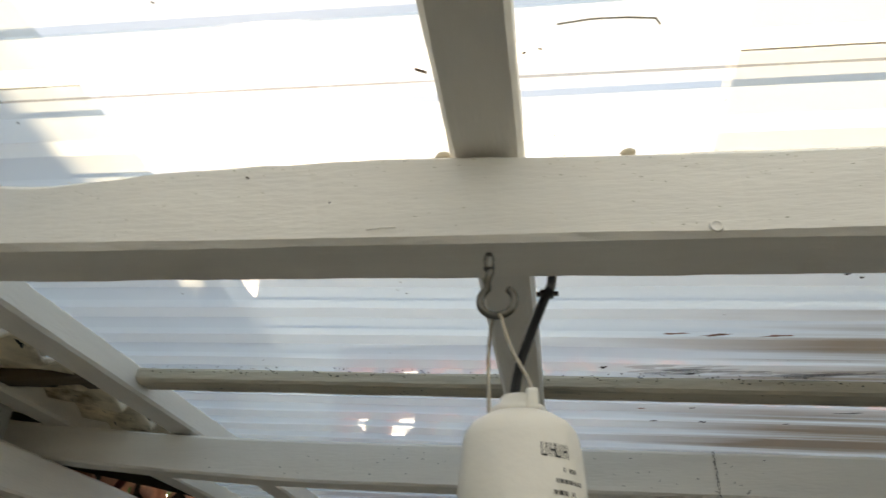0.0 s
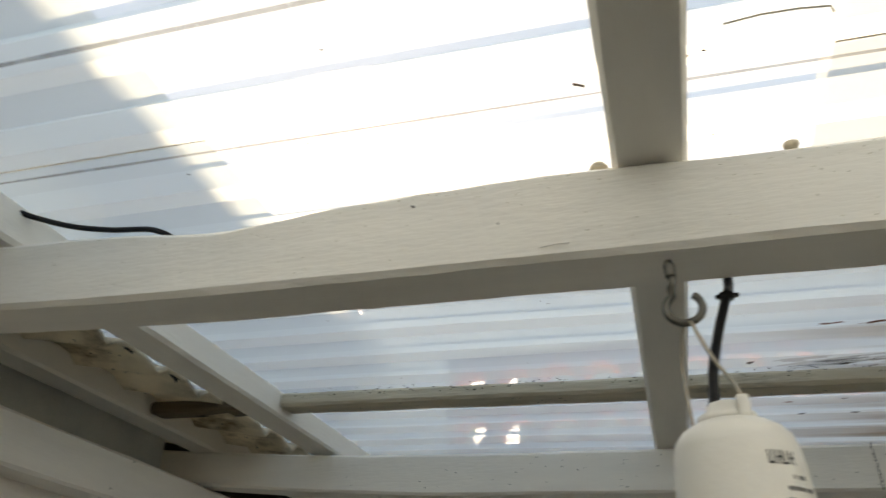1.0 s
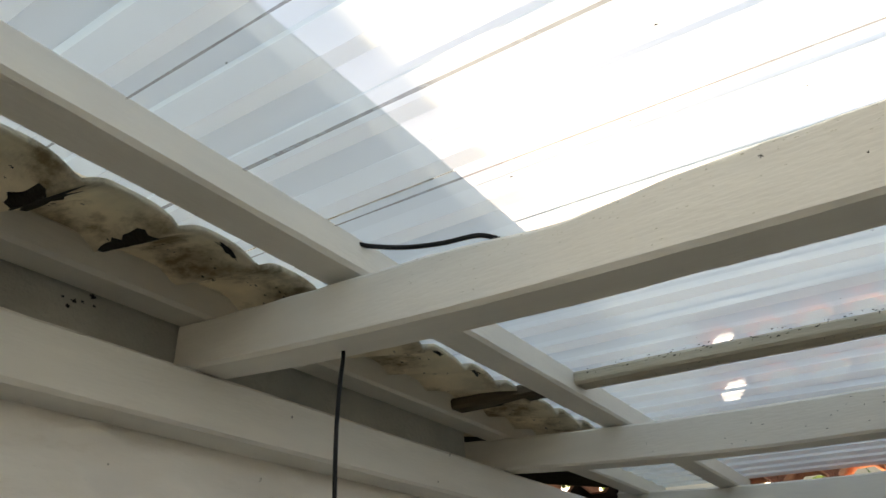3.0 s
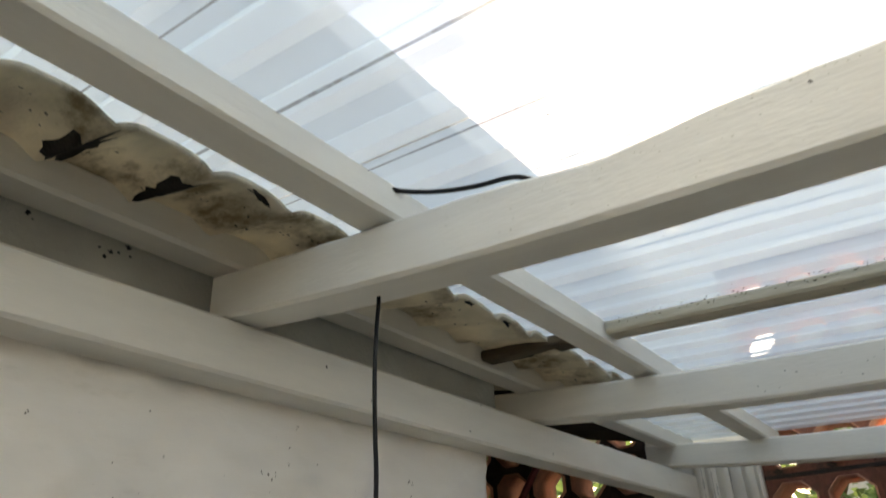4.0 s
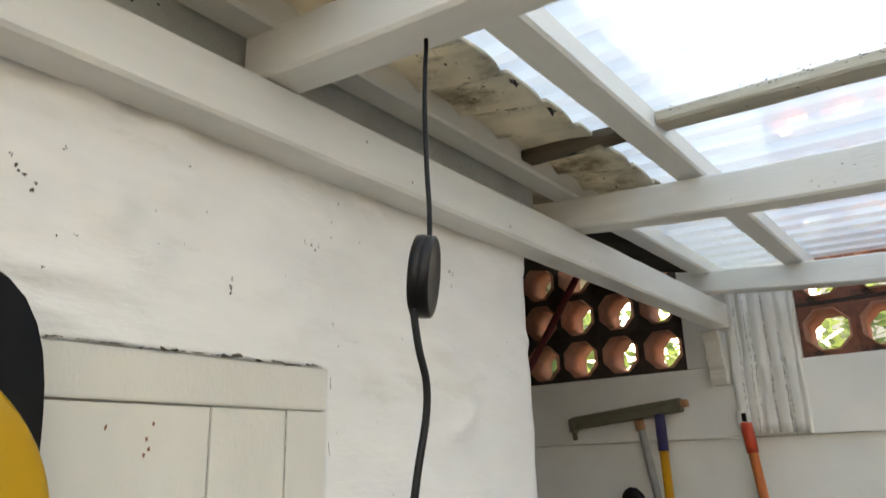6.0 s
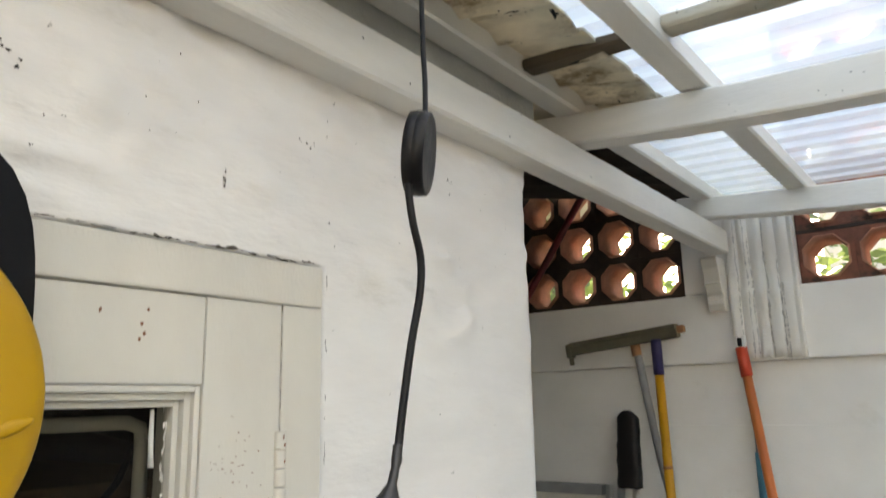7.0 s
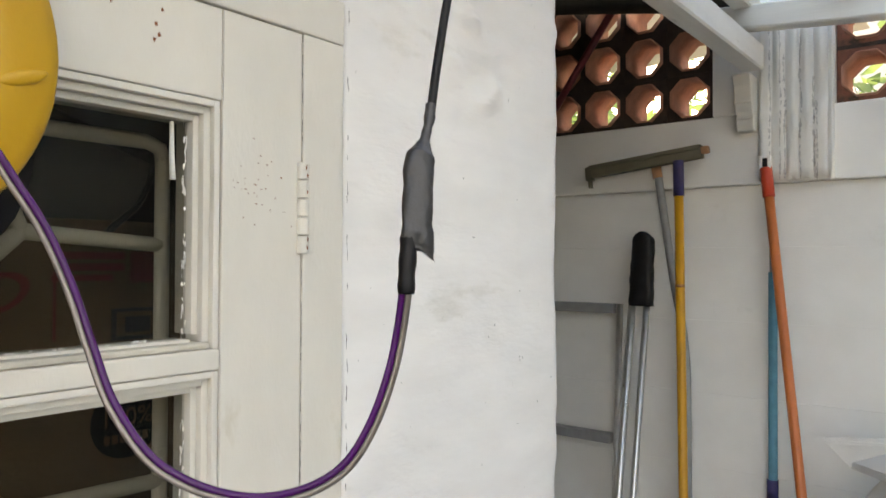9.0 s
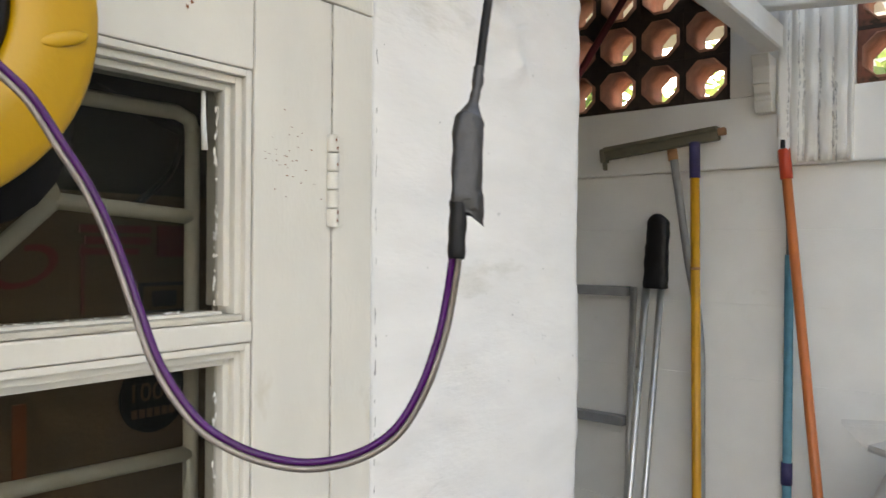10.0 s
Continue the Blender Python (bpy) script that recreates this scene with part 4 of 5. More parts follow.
tube("tape_tail", smooth_path([(-0.2722, 0.4716, 1.6590), (-0.2708, 0.4694, 1.6520), (-0.2697, 0.4672, 1.6420), (-0.2690, 0.4662, 1.6345)]), lambda u: 0.0039 - 0.0003 * u + 0.0002 * math.sin(u * 17), RUBBER, drop, "black shrink sleeve")
loop = [(-0.269, 0.4665, 1.64), (-0.2722, 0.4663, 1.62), (-0.2747, 0.4633, 1.6012), (-0.2792, 0.4572, 1.5804), (-0.2858, 0.449, 1.5639), (-0.2959, 0.4387, 1.5545),
        (-0.3091, 0.4262, 1.5505), (-0.3222, 0.4149, 1.5521), (-0.3355, 0.404, 1.5582), (-0.3477, 0.395, 1.5687), (-0.3604, 0.3867, 1.5894), (-0.3694, 0.382, 1.6129),
        (-0.3764, 0.3769, 1.6367), (-0.3825, 0.3692, 1.6599), (-0.3881, 0.3596, 1.6791), (-0.3926, 0.35, 1.6964), (-0.3972, 0.3407, 1.7071), (-0.402, 0.325, 1.722)]
path = smooth_path(loop, 10)
mid = Vector((-0.315, 0.415, 1.65))
inner, outer = [], []
for i, p in enumerate(path):
    d = (path[min(i + 1, len(path) - 1)] - path[max(i - 1, 0)]).normalized()
    face = Vector((0.72, -0.66, 0.05)).normalized()
    side = d.cross(face).normalized()
    if side.dot(mid - p) < 0 and i < 130:
        side = -side
    inner.append(p + side * 0.00135)
    outer.append(p - side * 0.00135)
tube("purple_core", inner, 0.00155, PURPLE, drop, "glossy purple insulated core")
tube("silver_core", outer, 0.00155, SILVER, drop, "silvery core in clear insulation")
settle(drop)
tagged(drop, "black cable spliced to purple speaker wire, hanging loose", "cable")

# yellow reel hanging at the door
reel = empty("cable_reel", (-0.43, 0.2975, 1.742))
RX = along((1, 0, 0), (-0.4300, 0.2975, 1.742))
lathe("yellow_flange", [(0.058, -0.002), (0.0910, -0.002), (0.0945, 0.0005), (0.0952, 0.0035), (0.0935, 0.0062), (0.0880, 0.0078), (0.0740, 0.0100), (0.0590, 0.0105), (0.0568, 0.0080), (0.0565, 0.002)],
      YELLOW, reel, "glossy yellow plastic flange", sides=90, m=RX)
lathe("hub", [(0.0560, -0.001), (0.0560, 0.0075), (0.0530, 0.0090), (0.020, 0.0070), (0.004, 0.0070)], BLACK, reel, "black hub", sides=60, m=RX)
for q in (-8, 52, 112, 172, 232, 292):
    a = radians(q)
    bm = bmesh.new()
    bmesh.ops.create_uvsphere(bm, u_segments=18, v_segments=10, radius=1)
    c = Vector((-0.4203, 0.2975 + 0.0780 * math.cos(a), 1.742 + 0.0780 * math.sin(a)))
    bmesh.ops.transform(bm, matrix=Matrix.Translation(c) @ Matrix.Rotation(a, 4, 'X') @ Matrix.Rotation(radians(28), 4, 'X') @ Matrix.Diagonal((0.0013, 0.0115, 0.0034, 1)), verts=bm.verts)
    part("grip_bump", bm, YELLOW, reel, smooth=True)
bm = bmesh.new()
vs = []
for x in (-0.4700, -0.4330):
    row = []
    for k in range(64):
        q = 2 * math.pi * k / 64
        c, s = math.cos(q), math.sin(q)
        rr = (abs(c) ** 4 + abs(s) ** 4) ** -0.25
        row.append(bm.verts.new((x, 0.280 + 0.108 * rr * c, 1.746 + (0.140 if s > 0 else 0.105) * rr * s)))
    vs.append(row)
for k in range(64):
    bm.faces.new((vs[0][k], vs[0][(k + 1) % 64], vs[1][(k + 1) % 64], vs[1][k]))
bm.faces.new(vs[0])
bm.faces.new(vs[1])
bmesh.ops.recalc_face_normals(bm, faces=bm.faces)
bmesh.ops.bevel(bm, geom=[e for e in bm.edges if abs(e.verts[0].co.x - e.verts[1].co.x) < 1e-6], offset=0.004, segments=2, affect='EDGES')
part("housing", bm, BLACK, reel, "black plastic housing", smooth=True)
one_box("hanger", (-0.4790, 0.270, 1.860), (-0.4650, 0.300, 1.900), BLACK, reel, 0.002)
settle(reel)
tagged(reel, "yellow and black plastic cable reel hung on the door", "cable reel")

# ---- things at the far wall ----
sq = empty("floor_squeegee", (-0.60, 1.70, 0))
bm = bmesh.new()
box(bm, (-0.130, -0.010, -0.014), (0.118, 0.012, 0.014), 0.003)
box(bm, (-0.130, -0.016, 0.004), (0.118, -0.009, 0.013), 0.002)
tilt = Matrix.Translation((-0.682, 1.712, 1.8640)) @ Matrix.Rotation(radians(-5.6), 4, 'Y')
bmesh.ops.transform(bm, matrix=tilt, verts=bm.verts)
part("head", bm, OLIVE, sq, "olive-grey squeegee head")
bm = bmesh.new()
box(bm, (-0.141, -0.013, -0.020), (-0.128, 0.010, 0.011), 0.003)
box(bm, (-0.139, -0.006, -0.036), (-0.131, 0.004, -0.018), 0.002)
bmesh.ops.transform(bm, matrix=tilt, verts=bm.verts)
part("rubber_end", bm, OLIVE, sq)
bm = bmesh.new()
box(bm, (0.117, -0.008, -0.006), (0.132, 0.008, 0.009), 0.003)
bmesh.ops.transform(bm, matrix=tilt, verts=bm.verts)
part("wooden_tip", bm, WOODEND, sq, "worn wooden tip")


def ytop(z):
    return (-0.607 + (1.85 - z) * 0.013, 1.694, z)


tube("handle", [ytop(0.0), ytop(1.0), ytop(1.79)], 0.0093, POLEYELLOW, sq, "yellow coated handle", sides=16)
tube("collar", [ytop(1.785), ytop(1.845), ytop(1.858)], lambda u: 0.0108, NAVY, sq, "dark blue collar", sides=16)
tube("handle_ring", [ytop(1.598), ytop(1.604)], 0.0097, WOODEND, sq, sides=16)
settle(sq)
tagged(sq, "floor squeegee with a yellow handle, standing head up", "squeegee")

gb = empty("grey_pole", (-0.6, 1.735, 0))
tube("shaft", smooth_path([(-0.664, 1.729, 1.835), (-0.632, 1.729, 1.62), (-0.606, 1.729, 1.46), (-0.600, 1.725, 1.2), (-0.590, 1.72, 0.0)]), 0.0085, GREYMETAL, gb, "grey shaft", sides=14)
tube("ferrule", [(-0.669, 1.729, 1.858), (-0.6645, 1.729, 1.829)], 0.0105, WOODEND, gb, "orange-brown ferrule", sides=14)
settle(gb)
tagged(gb, "grey metal pole with an orange end leaning on the wall", "pole")

ob = empty("orange_pole", (-0.25, 1.70, 0))


def orange(z):
    return (-0.4435 + (1.845 - z) * 0.1045, 1.712 - (1.845 - z) * 0.03, z)


tube("shaft", [orange(0.0), orange(0.9), orange(1.80)], 0.0090, ORANGE, ob, sides=16)
tube("sleeve", [orange(1.775), orange(1.832)], 0.0112, RED, ob, "bright red sleeve", sides=16)
bm = bmesh.new()
for dx in (-0.0075, 0.0075):
    box(bm, (-0.4425 + dx - 0.0028, 1.704, 1.830), (-0.4425 + dx + 0.0028, 1.718, 1.855), 0.0012)
part("fork", bm, WHITEPL, ob, "white forked end")
one_box("pin", (-0.4465, 1.703, 1.834), (-0.4385, 1.714, 1.850), BLACK, ob, 0.001)
settle(ob)
tagged(ob, "orange telescopic pole leaning on the white wall", "pole")

bp = empty("blue_pole", (-0.44, 1.735, 0))
tube("shaft", [(-0.441, 1.735, 0.0), (-0.441, 1.742, 0.8), (-0.4395, 1.749, 1.63)], 0.0085, BLUE, bp, sides=14)
tube("upper_shaft", [(-0.4395, 1.7492, 1.628), (-0.4385, 1.7440, 1.745)], 0.0062, GREYMETAL, bp, sides=14)
tube("joint", [(-0.441, 1.7445, 1.182), (-0.441, 1.7460, 1.225)], 0.0105, NAVY, bp, sides=14)
settle(bp)
tagged(bp, "blue coated pole upright against the white wall", "pole")

rk = empty("folded_stand", (-0.73, 1.70, 0))


def leg(x, z):
    return (x - (1.56 - z) * 0.0765, 1.70, z)


tube("leg", [leg(-0.7105, 0.0), leg(-0.7105, 1.565)], 0.0082, ALU, rk, sides=14)
tube("leg", [leg(-0.6775, 0.0), leg(-0.6775, 1.585)], 0.0072, ALU, rk, sides=14)
bm = bmesh.new()
rings = []
for i in range(25):
    u = i / 24
    z = 1.556 + 0.158 * u
    w = 0.0255 * (1 - 0.10 * u) * math.sqrt(max(0.02, 1 - max(0.0, (u - 0.84) / 0.16) ** 2))
    cx = -0.6905 + 0.006 * u
    ring = []
    for k in range(20):
        q = 2 * math.pi * k / 20
        c, sn = math.cos(q), math.sin(q)
        p = Vector((cx + w * math.copysign(abs(c) ** 0.6, c), 1.70 + 0.014 * math.copysign(abs(sn) ** 0.6, sn), z))
        ring.append(bm.verts.new(p + noise.noise_vector(p * 60) * 0.0030 + noise.noise_vector(p * 160) * 0.0010))
    rings.append(ring)
for a, b in zip(rings, rings[1:]):
    for k in range(20):
        bm.faces.new((a[k], a[(k + 1) % 20], b[(k + 1) % 20], b[k]))
bm.faces.new(rings[0])
bm.faces.new(rings[-1])
bmesh.ops.recalc_face_normals(bm, faces=bm.faces)
part("cover", bm, BLACK, rk, "worn black plastic head", smooth=True)
tube("side_bar", [(-0.722, 1.705, 1.455), (-0.712, 1.705, 1.57), (-0.703, 1.705, 1.66)], 0.0062, BLACK, rk)
settle(rk)
tagged(rk, "folded aluminium stand with a black plastic head", "stand")

ld = empty("metal_rack", (-0.9, 1.72, 0))
tube("post", [(-0.795, 1.735, 0.0), (-0.7545, 1.735, 1.556)], 0.0075, ALU, ld, sides=10)
tube("post", [(-1.24, 1.735, 0.0), (-1.20, 1.735, 1.556)], 0.0075, ALU, ld, sides=10)
for z in (0.30, 0.62, 0.94, 1.257, 1.546):
    dx = (1.556 - z) * 0.026
    one_box("rung", (-1.195 - dx, 1.722, z - 0.011), (-0.765 - dx, 1.748, z + 0.010), GREYMETAL, ld, 0.002)
settle(ld)
tagged(ld, "grey metal rack standing in the recess", "rack")

# red pipe slanting before the lattice
tagged(tube("red_pipe", [(-1.03, 1.725, 1.85), (-0.930, 1.725, 1.985), (-0.735, 1.725, 2.255), (-0.6, 1.725, 2.44)], 0.0085, DARKRED, sides=14), "dark red slanting metal pipe before the terracotta lattice", "pipe")

# woven sack
bm = bmesh.new()
bmesh.ops.create_grid(bm, x_segments=40, y_segments=60, size=1)
for v in list(bm.verts):
    q, t = v.co.x * math.pi, (v.co.y + 1) / 2
    r = 0.17 * (1 - 0.55 * max(0, (t - 0.86) / 0.14) ** 1.5)
    cr = 0.012 * noise.noise(Vector((math.cos(q) * 3, math.sin(q) * 3, t * 16))) + 0.016 * noise.noise(Vector((math.cos(q) * 7, math.sin(q) * 7, t * 9)))
    v.co = Vector((-0.127 + (r + cr) * math.cos(q) * 1.05, 1.585 + (r * 0.75 + cr) * math.sin(q), 1.335 * t + 0.02 * noise.noise(Vector((math.cos(q) * 2, math.sin(q) * 2, 4))) * (t > 0.95)))
bmesh.ops.remove_doubles(bm, verts=bm.verts, dist=0.0008)
bmesh.ops.recalc_face_normals(bm, faces=bm.faces)
sackob = part("plastic_sack", bm, SACK, smooth=True)
tagged(sackob, "crumpled white woven plastic sack on the floor", "sack")
bm = bmesh.new()
pts = [(-0.325, 1.60, 1.357), (-0.285, 1.61, 1.318), (-0.20, 1.50, 1.325), (-0.12, 1.47, 1.352), (-0.17, 1.60, 1.372)]
vs = [bm.verts.new(p) for p in pts]
bm.faces.new(vs)
r = bmesh.ops.extrude_face_region(bm, geom=list(bm.faces))
bmesh.ops.translate(bm, vec=(0, 0, -0.012), verts=[g for g in r["geom"] if isinstance(g, bmesh.types.BMVert)])
bmesh.ops.recalc_face_normals(bm, faces=bm.faces)
bmesh.ops.bevel(bm, geom=list(bm.edges), offset=0.003, segments=2, affect='EDGES')
part("folded_mouth", bm, SACK, sackob)

# ---- marks and litter on the timbers and sheets ----
joists = [o for o in scene.objects if o.name.startswith("roof_joist")]
j_one, j_two = [o for o in joists if 0.4 < o.data.vertices[0].co.y < 0.7][0], [o for o in joists if 1.0 < o.data.vertices[0].co.y < 1.2][0]
random.seed(55)
bm = bmesh.new()
for k in range(210):
    x = random.uniform(-0.22, 0.34)
    high = random.random() < 0.6
    z = j1_top(x) - abs(random.gauss(0, 0.007)) - 0.002 if high else random.uniform(j1_bottom(x) + 0.004, j1_top(x) - 0.004)
    blotch(bm, (x, 0.5232, z), (1, 0, 0.04), (0, 0, 1), random.uniform(.0004, .0016), random.uniform(.00025, .0006), k, (0, -0.0006, 0))
tagged(part("paint_chip", bm, PUTTY, j_one, "small chipped paint flakes"), kind="stuff")
bm = bmesh.new()
for k in range(60):
    x = random.uniform(-0.25, 0.40)
    z = random.uniform(b2(x) + 0.004, t2(x) - 0.004)
    blotch(bm, (x, 1.0425, z), (1, 0, 0), (0, 0, 1), random.uniform(.0006, .0022), random.uniform(.0004, .001), k + 300, (0, -0.0006, 0))
for k in range(14):
    blotch(bm, (0.3256 + random.uniform(-.0006, .0006), 1.0425, 2.024 + k * 0.0034), (1, 0, 0), (0, 0, 1), random.uniform(.0006, .0016), .0024, k + 400, (0, -0.0008, 0))
tagged(part("paint_chip", bm, CRACK, j_two, "dark chips and an open butt joint"), kind="stuff")
bm = bmesh.new()
for x, z, r in ((0.0566, 2.0547, .0011), (0.011, 2.0734, .0016)):
    blotch(bm, (x, 0.5232, z), (1, 0, 0), (0, 0, 1), r, r, x * 90, (0, -0.0007, 0))
tagged(part("dark_speck", bm, CRACK, j_one), kind="stuff")
tube("paint_hair", [(0.0766, 0.5232, 2.0380), (0.084, 0.5228, 2.0386), (0.0904, 0.5232, 2.0387)], 0.00035, PAINT_X, j_one, "bristle caught in the paint", sides=6)
lathe("paint_blister", [(0.0030, 0.0), (0.0027, 0.0010), (0.0022, 0.0006), (0.001, 0.0004)], PAINT_X, j_one, sides=16, m=along((0, -1, 0), (0.235, 0.5235, 2.0300)))

batten = [o for o in scene.objects if o.name == "roof_batten"][0]
bm = bmesh.new()
for k in range(170):
    x = random.uniform(-0.25, 0.6)
    blotch(bm, (x, 0.8972, 2.0985 - 0.047 * x + random.uniform(0.008, 0.0165)), (1, 0, 0), (0, 0, 1), random.uniform(.0005, .0026), random.uniform(.0004, .0011), k, (0, -0.0006, 0))
    if k % 3 == 0:
        blotch(bm, (x, random.uniform(.90, .928), 2.0978 - 0.047 * x), (1, 0, 0), (0, 1, 0), random.uniform(.0006, .002), random.uniform(.0005, .0015), k + 9, (0, 0, -0.0004))
tagged(part("black_speck", bm, MOULD, batten, "black mould specks"), kind="stuff")

ledger = [o for o in scene.objects if o.name == "ledger_beam"][0]
bm = bmesh.new()
for y, z in ((0.637, 2.05), (0.873, 2.028), (1.075, 2.028), (0.90, 2.062), (0.70, 2.03)):
    blotch(bm, (-0.4395, y, z), (0, 1, 0), (0, 0, 1), 0.0014, 0.0022, y * 40, (0.0006, 0, 0))
part("nail_head", bm, MOULD, ledger, "dark sunken nail heads")


def under(x, y):
    return (x, y, roof_z(x) - 0.0010)


roof_mid = [o for o in scene.objects if o.name.startswith("roof_sheet")][2]
bm = bmesh.new()
for k in range(46):
    x, y = random.uniform(-0.22, 0.45), random.uniform(0.05, 0.9)
    r = random.choice((.0006, .0008, .0011))
    blotch(bm, under(x, y), (1, 0, 0), (0, 1, 0), r * 1.6, r, k, (0, 0, 0))
for x, y, w, h in ((0.207, 0.877, .006, .004), (0.286, 0.889, .010, .003), (0.267, 1.03, .007, .003), (0.317, 1.03, .006, .003), (0.40, 1.03, .006, .003), (0.36, 0.70, .004, .002),
                   (0.37, 0.705, .003, .002), (0.30, 0.985, .007, .002), (0.34, 0.965, .006, .003), (0.45, 0.99, .020, .003)):
    blotch(bm, under(x, y), (1, 0, 0), (0, 1, 0), w, h, x * 70, (0, 0, -0.0006))
tagged(part("grime_spot", bm, MOULD, roof_mid, "black grime spots"), kind="stuff")
bm = bmesh.new()
for k in range(26):
    x = random.uniform(0.24, 0.62)
    blotch(bm, under(x, random.gauss(0.880, 0.006)), (1, 0, 0), (0, 1, 0), random.uniform(.02, .07), random.uniform(.003, .009), k + 11, (0, 0, -0.0008 - 0.0001 * k))
tagged(part("grime_film", bm, GRIME, roof_mid, "brown grime film beside the batten"), kind="stuff")
bm = bmesh.new()
for x, y, w, h in ((0.262, 0.800, .014, .0028), (0.292, 0.8025, .017, .0032), (0.340, 0.803, .020, .0026), (0.25, 0.99, .006, .002)):
    blotch(bm, under(x, y), (1, 0, 0), (0, 1, 0), w, h, x * 50, (0, 0, -0.0006))
tagged(part("rust_streak", bm, RUST, roof_mid, "orange rust streak"), kind="stuff")
for y, wide in ((0.5000, 0.0009), (0.4140, 0.0014), (0.3300, 0.0008)):
    bm = bmesh.new()
    n = 90
    lo, hi = [], []
    for i in range(n + 1):
        x = -0.36 + 1.4 * i / n
        w = wide * (1 + 0.45 * noise.noise(Vector((x * 25, y * 9, 0))))
        z = roof_z(x) - 0.0014
        lo.append(bm.verts.new((x, y - w, z)))
        hi.append(bm.verts.new((x, y + w, z)))
    for i in range(n):
        bm.faces.new((lo[i], lo[i + 1], hi[i + 1], hi[i]))
    part("seam_dirt", bm, SEAM, roof_mid, "grey dirt along a sheet seam")
tagged(tube("dry_stalk", [under(0.1702, 0.4691), under(0.185, 0.4672), under(0.200, 0.4675), under(0.2125, 0.4690), under(0.2144, 0.4726)], 0.0005, CREAM, sides=6), "thin dry stalk lying on the sheet", "stalk")
tagged(tube("dry_twig", [under(0.102, 0.4915), under(0.1075, 0.4945)], 0.0007, BARK, sides=6), "tiny brown twig under the sheet", "twig")
tagged(lathe("snail_shell", [(0.0015, -0.0026), (0.0040, -0.0020), (0.0052, 0.0), (0.0040, 0.0020), (0.0015, 0.0026)], CREAM, sides=18, m=Matrix.Translation((0.1075, 0.553, 2.1010))), "small beige cocoon stuck beside the purlin", "cocoon")
tagged(lathe("round_cocoon", [(0.0042, 0.0), (0.0038, -0.0016), (0.0026, -0.0024), (0.0010, -0.0027)], CREAM, sides=20, m=Matrix.Translation((0.2073, 0.5633, roof_z(0.2073) - 0.0002))), "small round web cocoon under the sheet", "cocoon")

# ---- beyond the place ----
bm = bmesh.new()
box(bm, (-1.75, -3.2, 2.1715), (-0.645, 0.96, 2.489), 0.0)
box(bm, (-1.95, -3.4, 2.4895), (-0.462, 3.2, 2.545), 0.006)
tagged(part("house_eave", bm, FARWALL), "white soffit and wall of the house above the lean-to", "eave", kind="structure")
nbr = empty("neighbour_roof", (1.8, 0, 0))
one_box("roof_slab", (0.58, 0.0, 2.985), (2.3, 2.9, 3.05), FARWALL, nbr, 0.008)
one_box("rear_wall", (0.60, 2.905, 0), (2.3, 3.05, 3.04), BEIGE, nbr, 0.008)
one_box("end_wall", (2.14, 1.90, 0), (2.3, 2.59, 2.984), BEIGE, nbr, 0.008)
settle(nbr)
tagged(nbr, "pale overhanging roof of the neighbouring building", "roof", kind="structure")
for y in (-1.07, 0.53, 1.59):
    tagged(one_box("roof_post", (2.28, y, 0), (2.34, y + 0.06, 1.9400), PAINT_DOOR, None, 0.004), "white painted timber post under a roof joist", "post", "roof posts")
# unseen walls added behind and at the side to block low sky light
tagged(one_box("wall_back", (-0.47, -3.45, 0), (2.42, -3.305, 2.05), FARWALL, None, 0.005), "unseen plain white wall added to cut light from behind", "wall", kind="structure")
tagged(one_box("wall_side", (2.43, -3.30, 0), (2.55, 1.745, 1.93), BEIGE, None, 0.005), "unseen plain wall added to block light from the open side", "wall", kind="structure")
# out of view: added so that the recess gets less light
tagged(one_box("wall_recess", (-1.42, 0.965, 0), (-1.30, 1.745, 2.40), FARWALL, None, 0.005), "unseen plain white wall added to keep light out of the recess", "wall", kind="structure")
nb = one_box("neighbour_building", (0.05, 2.6, 0), (2.55, 2.9, 2.60), BEIGE, None, 0.02)
tagged(nb, "beige rendered neighbouring building behind the lattice", "building", kind="structure")


tagged(one_box("neighbour_house", (-0.95, 6.0, 0), (2.4, 6.4, 4.3), BEIGE, None, 0.03), "tall beige house wall behind the garden trees", "building", kind="structure")


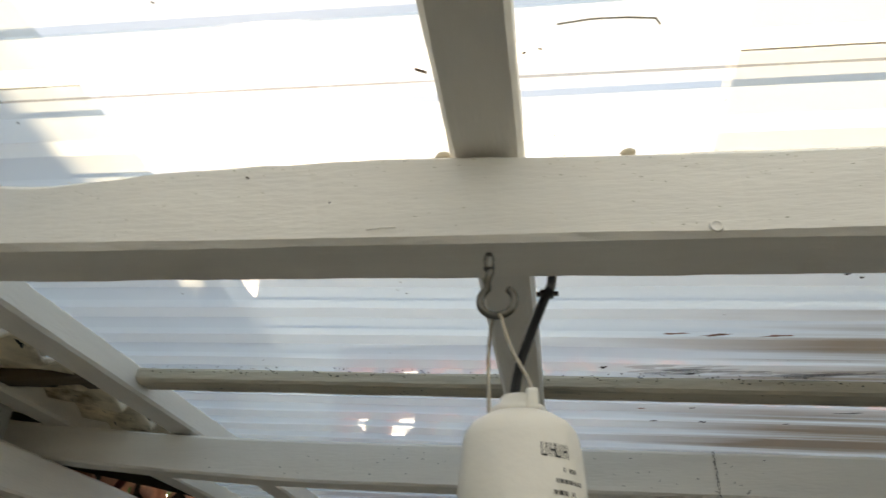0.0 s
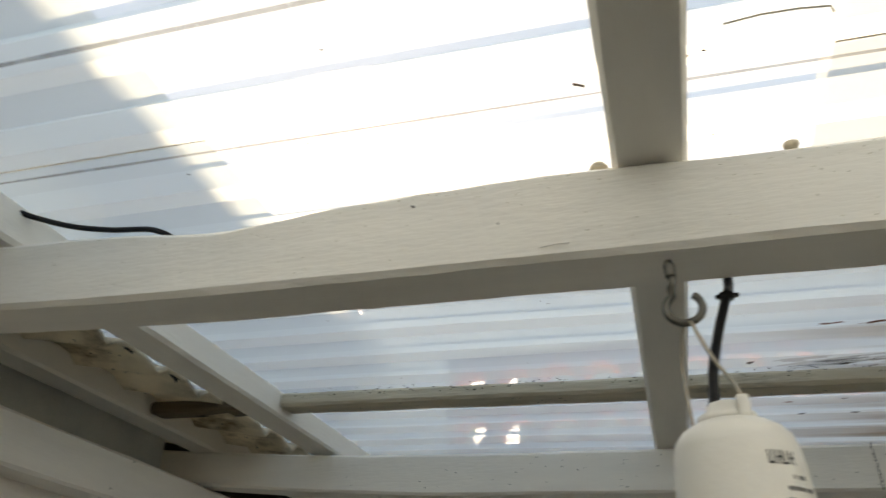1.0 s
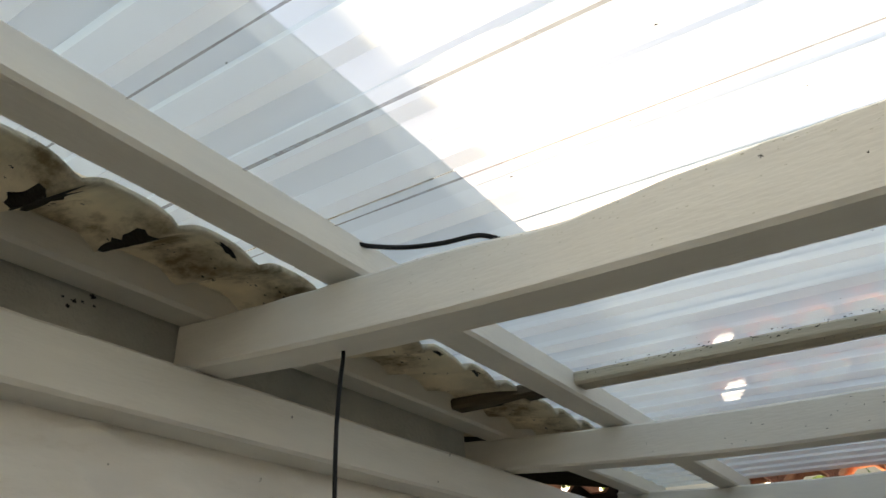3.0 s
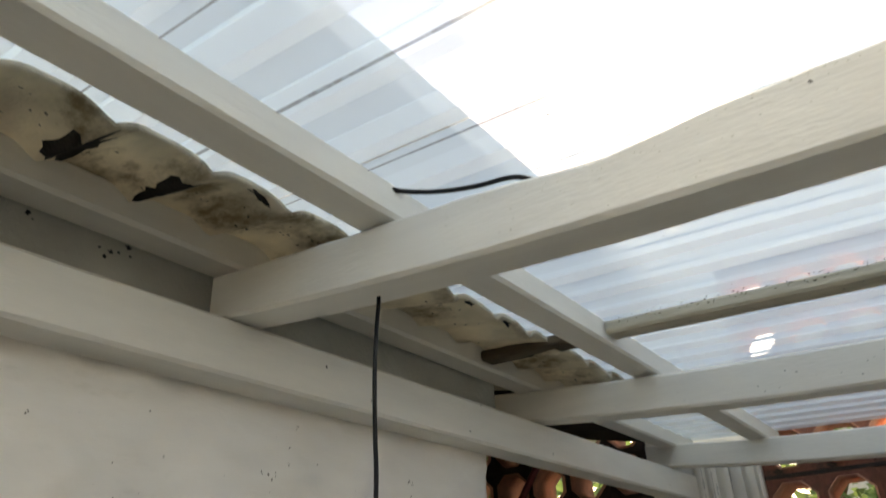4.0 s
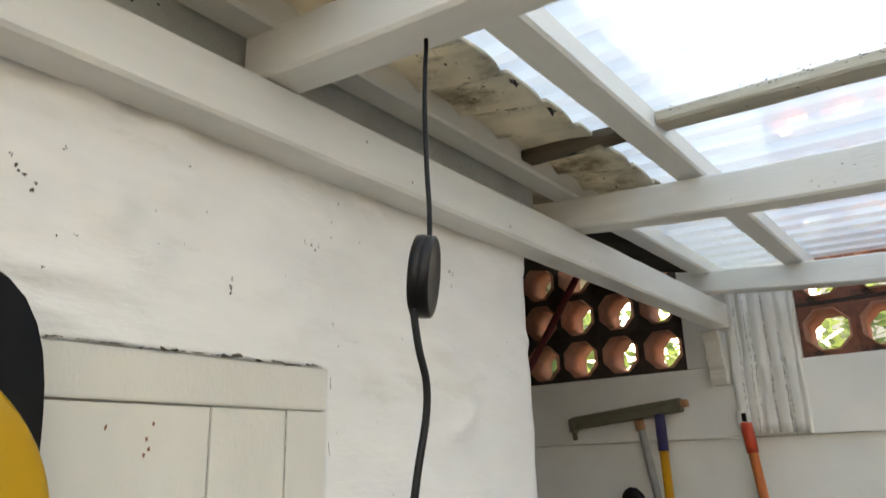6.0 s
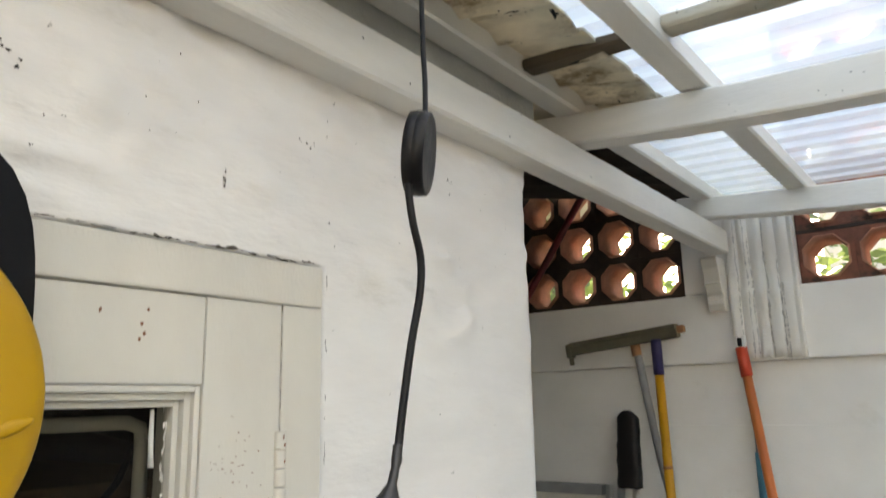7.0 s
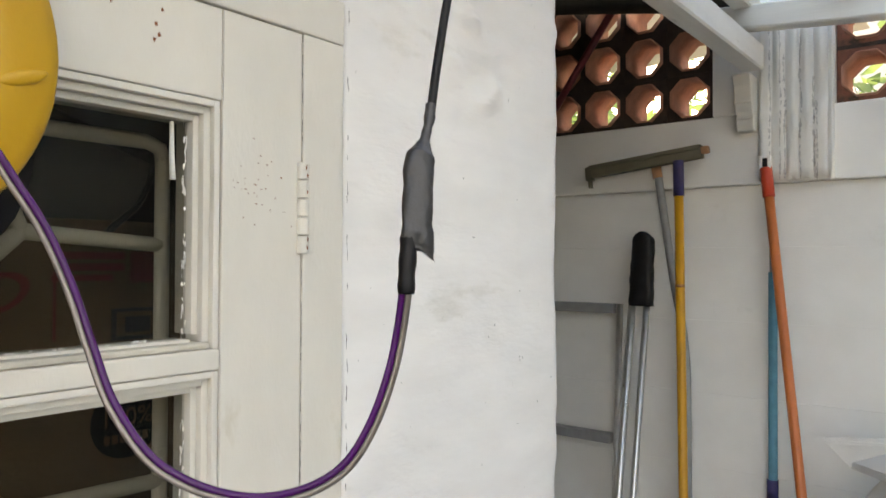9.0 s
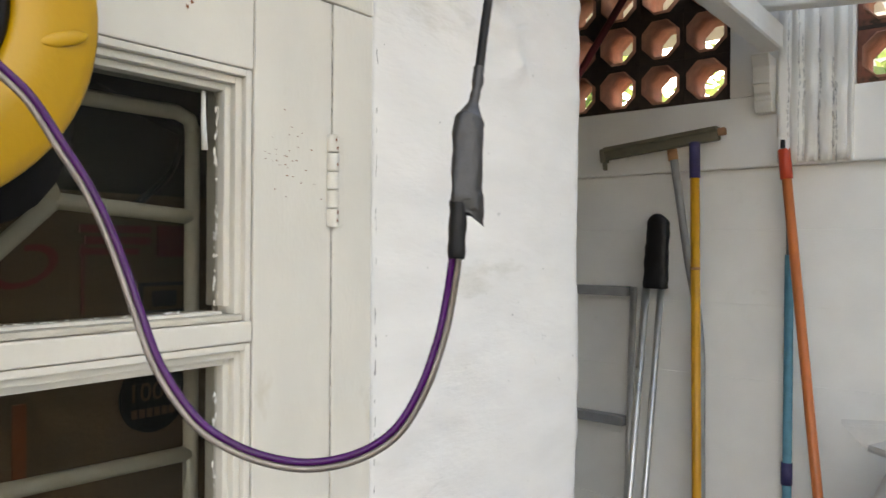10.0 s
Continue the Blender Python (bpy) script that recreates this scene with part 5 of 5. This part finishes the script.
def tree(name, place, height, spread, seed):
    random.seed(seed)
    root = empty(name, place)
    bm = bmesh.new()
    base = Vector(place)
    tips = []
    top = base + Vector((random.uniform(-.1, .1), random.uniform(-.1, .1), height * 0.55))
    tube_into(bm, smooth_path([base, base.lerp(top, 0.5) + Vector((0.04, 0.02, 0)), top]), lambda u: 0.07 - 0.03 * u, 10)
    for k in range(9):
        a = random.uniform(0, 6.28)
        s = base.lerp(top, random.uniform(0.45, 1.0))
        e = s + Vector((math.cos(a) * spread * random.uniform(.4, .9), math.sin(a) * spread * random.uniform(.4, .9), height * random.uniform(.12, .45)))
        tube_into(bm, smooth_path([s, s.lerp(e, 0.5) + Vector((0, 0, 0.08)), e], 5), lambda u: 0.028 * (1 - u) + 0.006, 7)
        tips += [s.lerp(e, q) for q in (0.45, 0.7, 0.9, 1.0)]
    part("trunk", bm, BARK, root, smooth=True)
    verts, faces = [], []
    for tip in tips:
        for k in range(95):
            c = tip + Vector((random.gauss(0, spread * .20), random.gauss(0, spread * .20), random.gauss(0, height * .09)))
            u = Vector((random.gauss(0, 1), random.gauss(0, 1), random.gauss(0, .6))).normalized()
            w = u.cross(Vector((random.gauss(0, 1), random.gauss(0, 1), random.gauss(0, 1)))).normalized()
            L = random.uniform(.035, .075)
            i = len(verts)
            verts += [c - u * L, c + w * L * .38, c + u * L, c - w * L * .38]
            faces.append((i, i + 1, i + 2, i + 3))
    me = bpy.data.meshes.new("crown")
    me.from_pydata([tuple(v) for v in verts], [], faces)
    me.materials.append(LEAF)
    o = new("crown", me)
    o.parent = root
    settle(root)
    return tagged(root, "leafy green tree beyond the lattice wall", "tree", "garden trees")


for k, (x, y, h, s) in enumerate(((-1.9, 3.6, 2.9, 0.9), (-3.1, 4.3, 3.2, 1.1), (-1.0, 4.6, 2.8, 0.9), (-4.6, 4.2, 3.1, 1.1), (-2.3, 5.6, 3.3, 1.2), (-0.6, 4.9, 2.5, 0.7), (0.2, 4.7, 2.3, 0.7), (1.4, 4.8, 2.4, 0.8))):
    tree("garden_tree", (x, y, 0), h, s, 50 + k)


# ---- terracotta lattice blocks ----
def lattice_mesh():
    """One block: an eight-sided tube through a dark square frame, set back a little round the mouth."""
    bm = bmesh.new()
    h, ro, ri, d, rec = 0.0497, 0.0415, 0.0390, 0.115, 0.012

    def octo(r, y):
        return [bm.verts.new((r / math.cos(math.pi / 8) * math.cos(math.pi / 8 + math.pi / 4 * k), y, r / math.cos(math.pi / 8) * math.sin(math.pi / 8 + math.pi / 4 * k))) for k in range(8)]

    sqr = [bm.verts.new(p) for p in ((h, rec, h), (-h, rec, h), (-h, rec, -h), (h, rec, -h))]
    sqb = [bm.verts.new(p) for p in ((h, d, h), (-h, d, h), (-h, d, -h), (h, d, -h))]
    o1, o2, i1, i2, ob_ = octo(ro, rec), octo(ro - 0.001, 0.001), octo(ri, 0.0), octo(ri - 0.001, d), octo(ro, d)
    for k in range(8):
        j = (k + 1) % 8
        for a, b in ((o1, o2), (o2, i1), (i1, i2), (i2, ob_)):
            f = bm.faces.new((a[k], a[j], b[j], b[k]))
            f.material_index, f.smooth = 0, True
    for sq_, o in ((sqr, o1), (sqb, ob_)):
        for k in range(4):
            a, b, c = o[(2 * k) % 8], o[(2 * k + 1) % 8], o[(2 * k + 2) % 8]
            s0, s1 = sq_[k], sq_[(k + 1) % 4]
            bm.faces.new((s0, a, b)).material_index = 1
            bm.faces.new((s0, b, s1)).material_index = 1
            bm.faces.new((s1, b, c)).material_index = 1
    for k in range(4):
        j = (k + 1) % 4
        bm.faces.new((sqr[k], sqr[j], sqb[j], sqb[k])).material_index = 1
    bmesh.ops.recalc_face_normals(bm, faces=bm.faces)
    me = bpy.data.meshes.new("lattice_block")
    bm.to_mesh(me)
    bm.free()
    me.materials.append(TERRA)
    me.materials.append(TERRADARK)
    return me


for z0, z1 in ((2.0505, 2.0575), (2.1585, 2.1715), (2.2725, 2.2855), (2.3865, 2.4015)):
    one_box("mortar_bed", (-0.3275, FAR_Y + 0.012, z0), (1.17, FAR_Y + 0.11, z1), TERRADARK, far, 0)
block = lattice_mesh()
# upper left rows: shade under the roof put in as near-black blocks
shade_block = block.copy()
shade_block.materials[0] = TERRADARK
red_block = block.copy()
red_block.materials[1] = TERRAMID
random.seed(77)
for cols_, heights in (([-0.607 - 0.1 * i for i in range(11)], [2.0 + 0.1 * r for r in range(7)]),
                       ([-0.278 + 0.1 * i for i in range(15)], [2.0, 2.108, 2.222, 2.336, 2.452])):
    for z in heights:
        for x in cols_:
            o = new("lattice_block", (shade_block if z > 2.25 else block) if x < -0.5 else red_block)
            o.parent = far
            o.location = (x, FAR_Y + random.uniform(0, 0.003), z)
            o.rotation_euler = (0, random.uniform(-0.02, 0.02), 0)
settle(far)
tagged(far, "white painted wall with a terracotta block lattice above", "wall", kind="structure")
